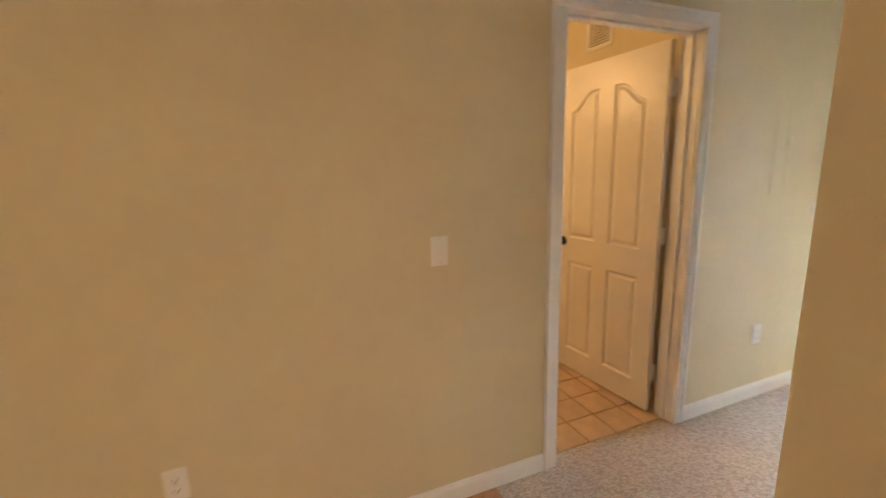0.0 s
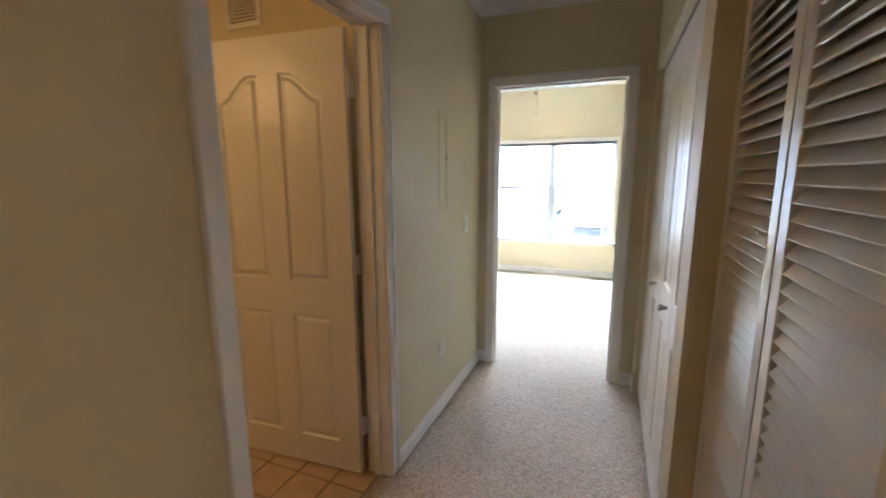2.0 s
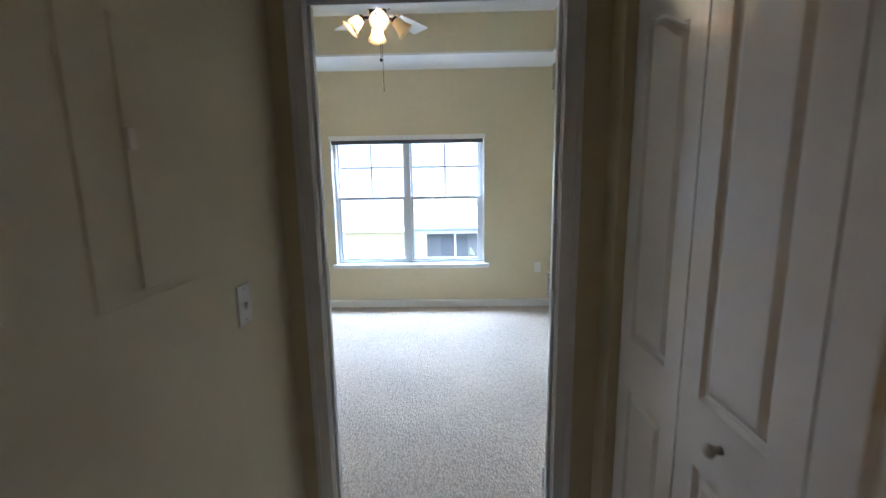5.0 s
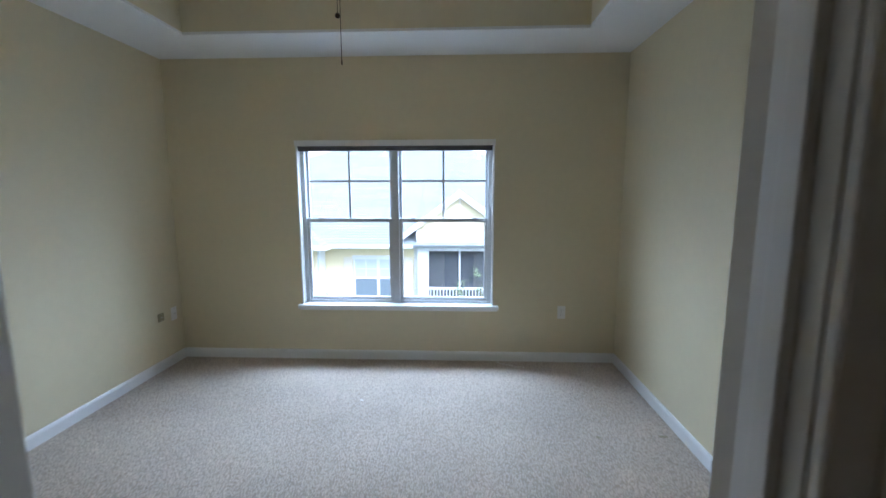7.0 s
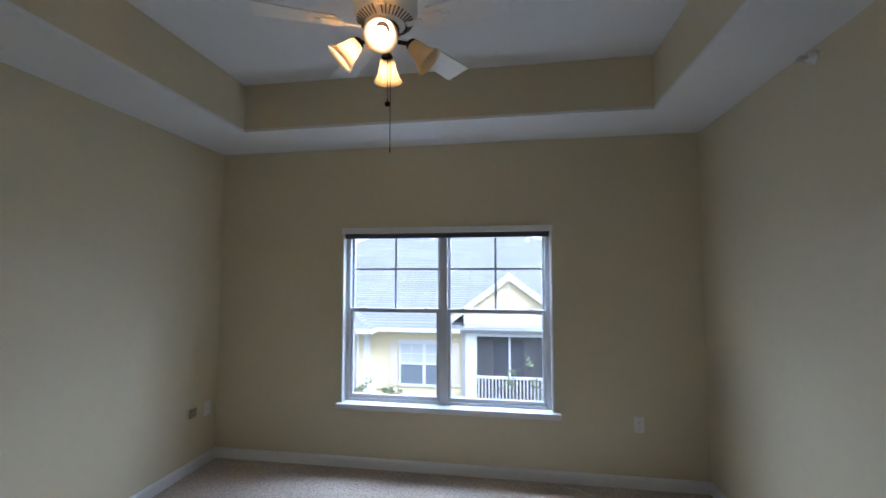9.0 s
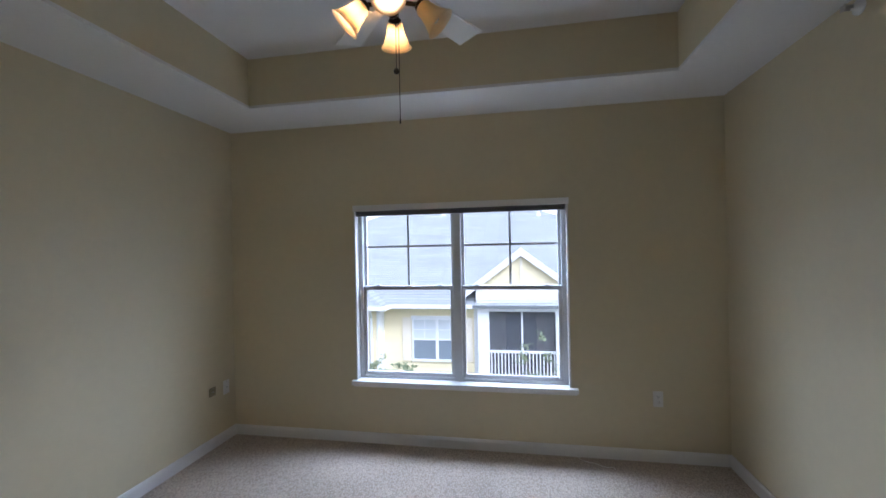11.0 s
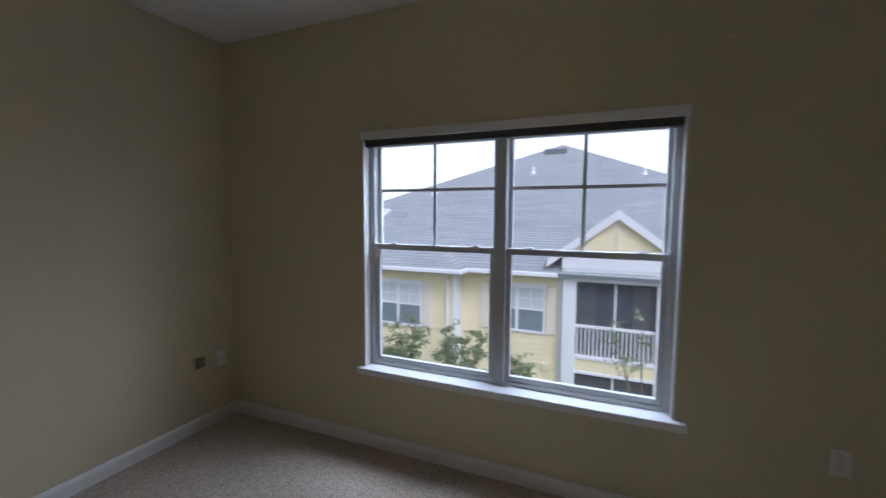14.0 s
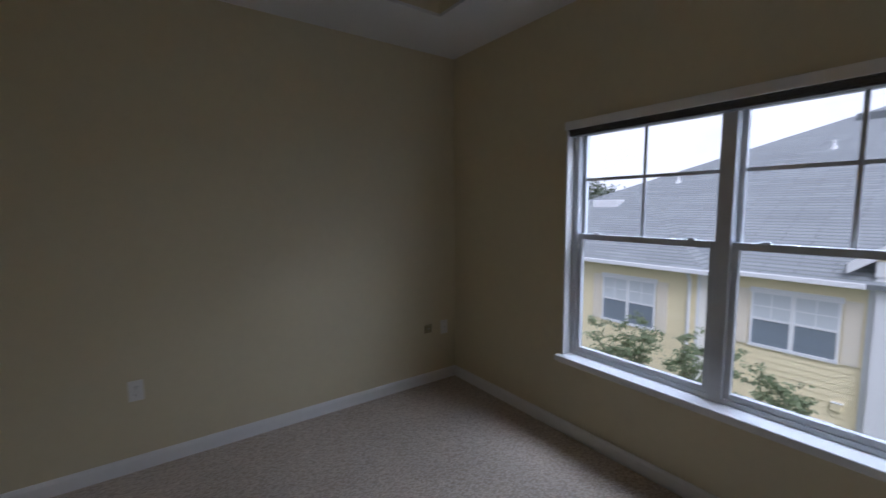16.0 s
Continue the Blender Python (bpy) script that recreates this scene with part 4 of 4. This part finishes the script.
# the gabled porch
py = 14.75
for a, b in ((-1.21, -0.83), (1.28, 1.67)):
    part("column", boxes((a, b, py, py + 0.3, GZ, -0.10), bevel=0.012), EXWHITE, house, "white square porch column")
for a, b in ((-1.21, -0.83), (1.28, 1.67)):
    part("column_cap", boxes((a - 0.03, b + 0.03, py - 0.025, py + 0.02, -0.20, -0.145), (a - 0.015, b + 0.015, py - 0.015, py + 0.02, -0.50, -0.47), bevel=0.006), EXWHITE, house)
part("beam", boxes((-1.25, 1.71, py - 0.03, py + 0.3, -0.10, 0.24), (-0.83, 1.28, py - 0.01, py + 0.25, -0.47, -0.10), bevel=0.01), EXWHITE, house, "white porch beam")
part("floor_band", boxes((-0.83, 1.28, py + 0.03, py + 0.3, -3.12, -2.76), bevel=0.01), SIDING, house)
part("floor_edge", boxes((-0.83, 1.28, py, py + 0.3, -2.76, -2.66), (-0.83, 1.28, py, py + 0.3, -3.20, -3.12), bevel=0.008), EXWHITE, house)
part("porch_inside", boxes((-1.23, -1.19, 15.05, 16.6, GZ, -0.1), (1.65, 1.69, 15.05, 16.6, GZ, -0.1), (-1.19, 1.65, 16.55, 16.6, GZ, -0.1), (-1.19, 1.65, 15.05, 16.55, -0.5, -0.42), (-1.19, 1.65, 15.05, 16.55, -3.0, -2.9)), PORCH, house)
part("porch_door", boxes((-0.35, 0.75, 16.50, 16.55, -2.9, -0.85)), DARKGLASS, house, "dark glazed porch door")
for zlo, zhi in ((-1.80, -0.47), (-4.6, -3.20)):
    scr = part("screen_panel", boxes((-0.83, 0.20, py + 0.14, py + 0.145, zlo, zhi)), SCREEN, house, "dark insect screen")
    part("screen_panel", boxes((0.26, 1.28, py + 0.14, py + 0.145, zlo, zhi)), SCREEN, house, "dark insect screen")
    part("screen_post", boxes((0.20, 0.26, py + 0.11, py + 0.17, zlo, zhi)), EXWHITE, house)
for z in (-1.80, -4.6):
    part("top_rail", boxes((-0.83, 1.28, py + 0.06, py + 0.13, z - 0.03, z + 0.05), bevel=0.006), EXWHITE, house)
bal = mesh_of("baluster", boxes((-0.02, 0.02, -0.02, 0.02, -0.83, 0)), EXWHITE)
for i in range(19):
    o = new("baluster", bal)
    o.parent = house
    o.matrix_parent_inverse = house.matrix_basis.inverted()
    o.location = (-0.77 + i * 2.0 / 18, py + 0.09, -1.83)
part("porch_screen_low", boxes((-0.83, 1.28, py + 0.14, py + 0.145, -2.66, -1.83)), SCREEN, house, "dark insect screen behind the rail")

gx0, gx1, gz = -1.63, 2.09, 0.16
gxm, gt = (gx0 + gx1) / 2, 1.50
bm = bmesh.new()
courses = 10
for i in range(courses):
    z0 = 0.24 + (gt - 0.24) * i / courses
    z1 = 0.24 + (gt - 0.24) * (i + 1) / courses
    h0 = 1.62 * (gt - z0) / (gt - 0.24)
    h1 = 1.62 * (gt - z1) / (gt - 0.24)
    vs = [bm.verts.new(v) for v in ((gxm - h0, py - 0.012, z0), (gxm + h0, py - 0.012, z0), (gxm + h1, py, z1), (gxm - h1, py, z1), (gxm - h0, py + 0.2, z0), (gxm + h0, py + 0.2, z0), (gxm + h1, py + 0.2, z1), (gxm - h1, py + 0.2, z1))]
    for f in ((0, 1, 2, 3), (5, 4, 7, 6), (0, 4, 5, 1), (1, 5, 6, 2), (0, 3, 7, 4)):
        bm.faces.new([vs[k] for k in f])
part("gable", bm, SIDING, house, "yellow lapped gable wall")
part("gable_trim", boxes((gxm - 0.035, gxm + 0.035, py - 0.03, py, 0.3, gt - 0.06)), SHUTTER, house)
for s in (-1, 1):
    bm = bmesh.new()
    e = gx0 - 0.05 if s < 0 else gx1 + 0.05
    vs = [bm.verts.new(v) for v in ((e, py - 0.12, gz + 0.0), (gxm, py - 0.12, gt + 0.11), (gxm, py - 0.12, gt - 0.16), (e, py - 0.12, gz - 0.23),
                                    (e, py - 0.06, gz + 0.0), (gxm, py - 0.06, gt + 0.11), (gxm, py - 0.06, gt - 0.16), (e, py - 0.06, gz - 0.23))]
    for f in ((0, 1, 2, 3), (7, 6, 5, 4), (0, 4, 5, 1), (3, 2, 6, 7), (0, 3, 7, 4), (1, 5, 6, 2)):
        bm.faces.new([vs[k] for k in f])
    part("rake_board", bm, EXWHITE, house, "white rake board")
zt = gt + 0.08
yr = 14.6 + (zt - EAVE) * 2 + 0.3
yl = 14.6 + (gz - EAVE) * 2 + 0.3
roof_faces("gable_roof", [((gx0 - 0.08, py - 0.09, gz - 0.03), (gxm, py - 0.09, zt), (gxm, yr, zt), (gx0 - 0.08, yl, gz - 0.03)), ((gxm, py - 0.09, zt), (gx1 + 0.08, py - 0.09, gz - 0.03), (gx1 + 0.08, yl, gz - 0.03), (gxm, yr, zt))], "grey shingle gable roof", 0.06)


def on_roof(x, y):
    return EAVE + (y - 14.6) * (apex.z - EAVE) / (apex.y - 14.6)


for x, y in ((-3.53, 21.84), (1.13, 21.4), (-7.7, 19.8)):
    bm = bmesh.new()
    tube(bm, (x, y, on_roof(x, y) - 0.1), (x, y, on_roof(x, y) + 0.28), 0.05)
    tube(bm, (x, y, on_roof(x, y) - 0.05), (x, y, on_roof(x, y) + 0.10), 0.12, 0.07)
    part("vent_pipe", bm, EXWHITE, house, "white roof vent pipe")
for x, y, z in ((-9.3, 17.5, 1.50), (-2.9, 24.4, on_roof(-2.9, 24.4))):
    bm = boxes((x - 0.55, x + 0.55, y - 0.25, y + 0.25, z - 0.25, z + 0.16), bevel=0.03)
    part("box_vent", bm, SHINGLE if x > -5 else EXWHITE, house, "low roof box vent")

ub = part("utility_box", boxes((-1.78, -1.60, 14.90, 14.985, -3.30, -3.12), bevel=0.01), SIDING, house, "small yellow utility cover on the siding")
part("cap", boxes((-1.79, -1.59, 14.89, 14.985, -3.12, -3.10)), EXWHITE, ub)

# lap siding, course by course
COURSE = 0.155


def siding(x0, x1, y):
    bm = bmesh.new()
    L = x1 - x0
    vs = [bm.verts.new(v) for v in ((0, -0.022, 0), (L, -0.022, 0), (L, -0.004, COURSE), (0, -0.004, COURSE), (0, 0, 0), (L, 0, 0), (L, 0, COURSE), (0, 0, COURSE))]
    for f in ((0, 1, 2, 3), (0, 4, 5, 1), (3, 2, 6, 7), (0, 3, 7, 4), (1, 5, 6, 2)):
        bm.faces.new([vs[k] for k in f])
    me = mesh_of("siding_board", bm, SIDING)
    z = EAVE - 0.12 - COURSE
    while z > GZ:
        o = new("siding_board", me)
        o.parent = house
        o.matrix_parent_inverse = house.matrix_basis.inverted()
        o.location = (x0, y, z)
        z -= COURSE


siding(-4.475, -1.35, 15.0)
siding(-13.6, -4.58, 14.4)
siding(1.69, 5.0, 15.0)


# ---- trees ----
def leaf_cloud(bm, rng, where, n, spread, size):
    for _ in range(n):
        c = where + Vector((rng.gauss(0, spread), rng.gauss(0, spread), rng.gauss(0, spread * 0.7)))
        q = Euler((rng.uniform(-1, 1), rng.uniform(-1, 1), rng.uniform(0, 6.3))).to_matrix()
        s = size * rng.uniform(0.6, 1.3)
        vs = [bm.verts.new(c + q @ Vector(p) * s) for p in ((-1, 0, 0), (-0.3, 0.45, 0.08), (0.5, 0.35, 0.05), (1, 0, -0.1), (0.5, -0.35, 0.05), (-0.3, -0.45, 0.08))]
        bm.faces.new(vs)


def tree(name, x, y, top, seed, limbs, leaves, size, label, width=1.0, bare=0.55):
    rng = random.Random(seed)
    ob = thing(name, (x, y, GZ), label, "tree")
    wood, crown_bm = bmesh.new(), bmesh.new()
    h = top - GZ
    fork = Vector((x, y, GZ + h * 0.35))
    tube(wood, (x, y, GZ - 0.1), fork, 0.07, 0.05, 10)
    for i in range(limbs):
        a = 6.283 * i / limbs + rng.uniform(-0.4, 0.4)
        out = rng.uniform(0.35, 1.0) * width
        tip = Vector((x + math.cos(a) * out, y + math.sin(a) * out, top - rng.uniform(0, 0.9)))
        p, prev = fork, fork
        for k in range(1, 7):
            u = k / 6
            q = fork.lerp(tip, u) + Vector((rng.gauss(0, 0.05), rng.gauss(0, 0.05), 0.12 * math.sin(3.1 * u)))
            tube(wood, prev, q, 0.034 * (1 - u) + 0.006, 0.034 * (1 - u - 0.16) + 0.006, 6)
            if u > bare:
                for _ in range(3):
                    e = q + Vector((rng.gauss(0, 0.22), rng.gauss(0, 0.22), rng.uniform(-0.05, 0.3)))
                    tube(wood, q, e, 0.006, 0.003, 4)
                    for s in range(4):
                        leaf_cloud(crown_bm, rng, q.lerp(e, 0.3 + 0.25 * s), leaves, 0.05, size)
            prev = q
    part("trunk", wood, BARK, ob)
    part("crown", crown_bm, LEAF, ob)
    return ob


tree("young_tree", -5.3, 12.2, -1.5, 3, 9, 9, 0.045, "young green tree with small leaves before the house", 0.85)
tree("young_tree", -3.55, 12.3, -1.65, 8, 9, 9, 0.045, "young green tree with small leaves before the house", 0.75)
tree("slender_tree", 1.0, 11.9, -0.55, 5, 6, 3, 0.042, "slender tree with sparse leafy shoots before the porch", 1.15, 0.5)
tree("young_tree", -2.35, 12.6, -2.05, 21, 8, 9, 0.045, "young green tree with small leaves before the house", 0.6)
far = thing("far_tree", (-34, 52, GZ), "distant dark green tree behind the roof", "tree")
rng = random.Random(11)
bm = bmesh.new()
for _ in range(60):
    c = Vector((-34 + rng.gauss(0, 2.6), 52 + rng.gauss(0, 2), 2.1 + rng.gauss(0, 0.9)))
    leaf_cloud(bm, rng, c, 40, 0.55, 0.22)
part("crown", bm, FARLEAF, far)
bm = bmesh.new()
tube(bm, (-34, 52, GZ), (-34, 52, 2.6), 0.35, 0.15)
for k in range(6):
    tube(bm, (-34, 52, 0.0 + 0.3 * k), (-34 + rng.uniform(-2.5, 2.5), 52 + rng.uniform(-2, 2), 3 + rng.uniform(0, 1.2)), 0.12, 0.04, 6)
part("trunk", bm, BARK, far)

# ---- bathroom floor tiles ----
tile_floor = structure("floor_bathroom", boxes((-2.57, -0.472, -2.4, 0.12, -0.2, -0.006)), GROUT, "tan ceramic tile floor with brown grout", "floor")
T = 0.19
tile_me = mesh_of("tile", boxes((-T / 2 + 0.004, T / 2 - 0.004, -T / 2 + 0.004, T / 2 - 0.004, -0.008, 0.0), bevel=0.002), TILE)
for i in range(10):
    for j in range(12):
        o = new("tile", tile_me)
        o.parent = tile_floor
        o.location = (-0.474 - T / 2 - i * T, -0.186 + T / 2 - j * T, 0)
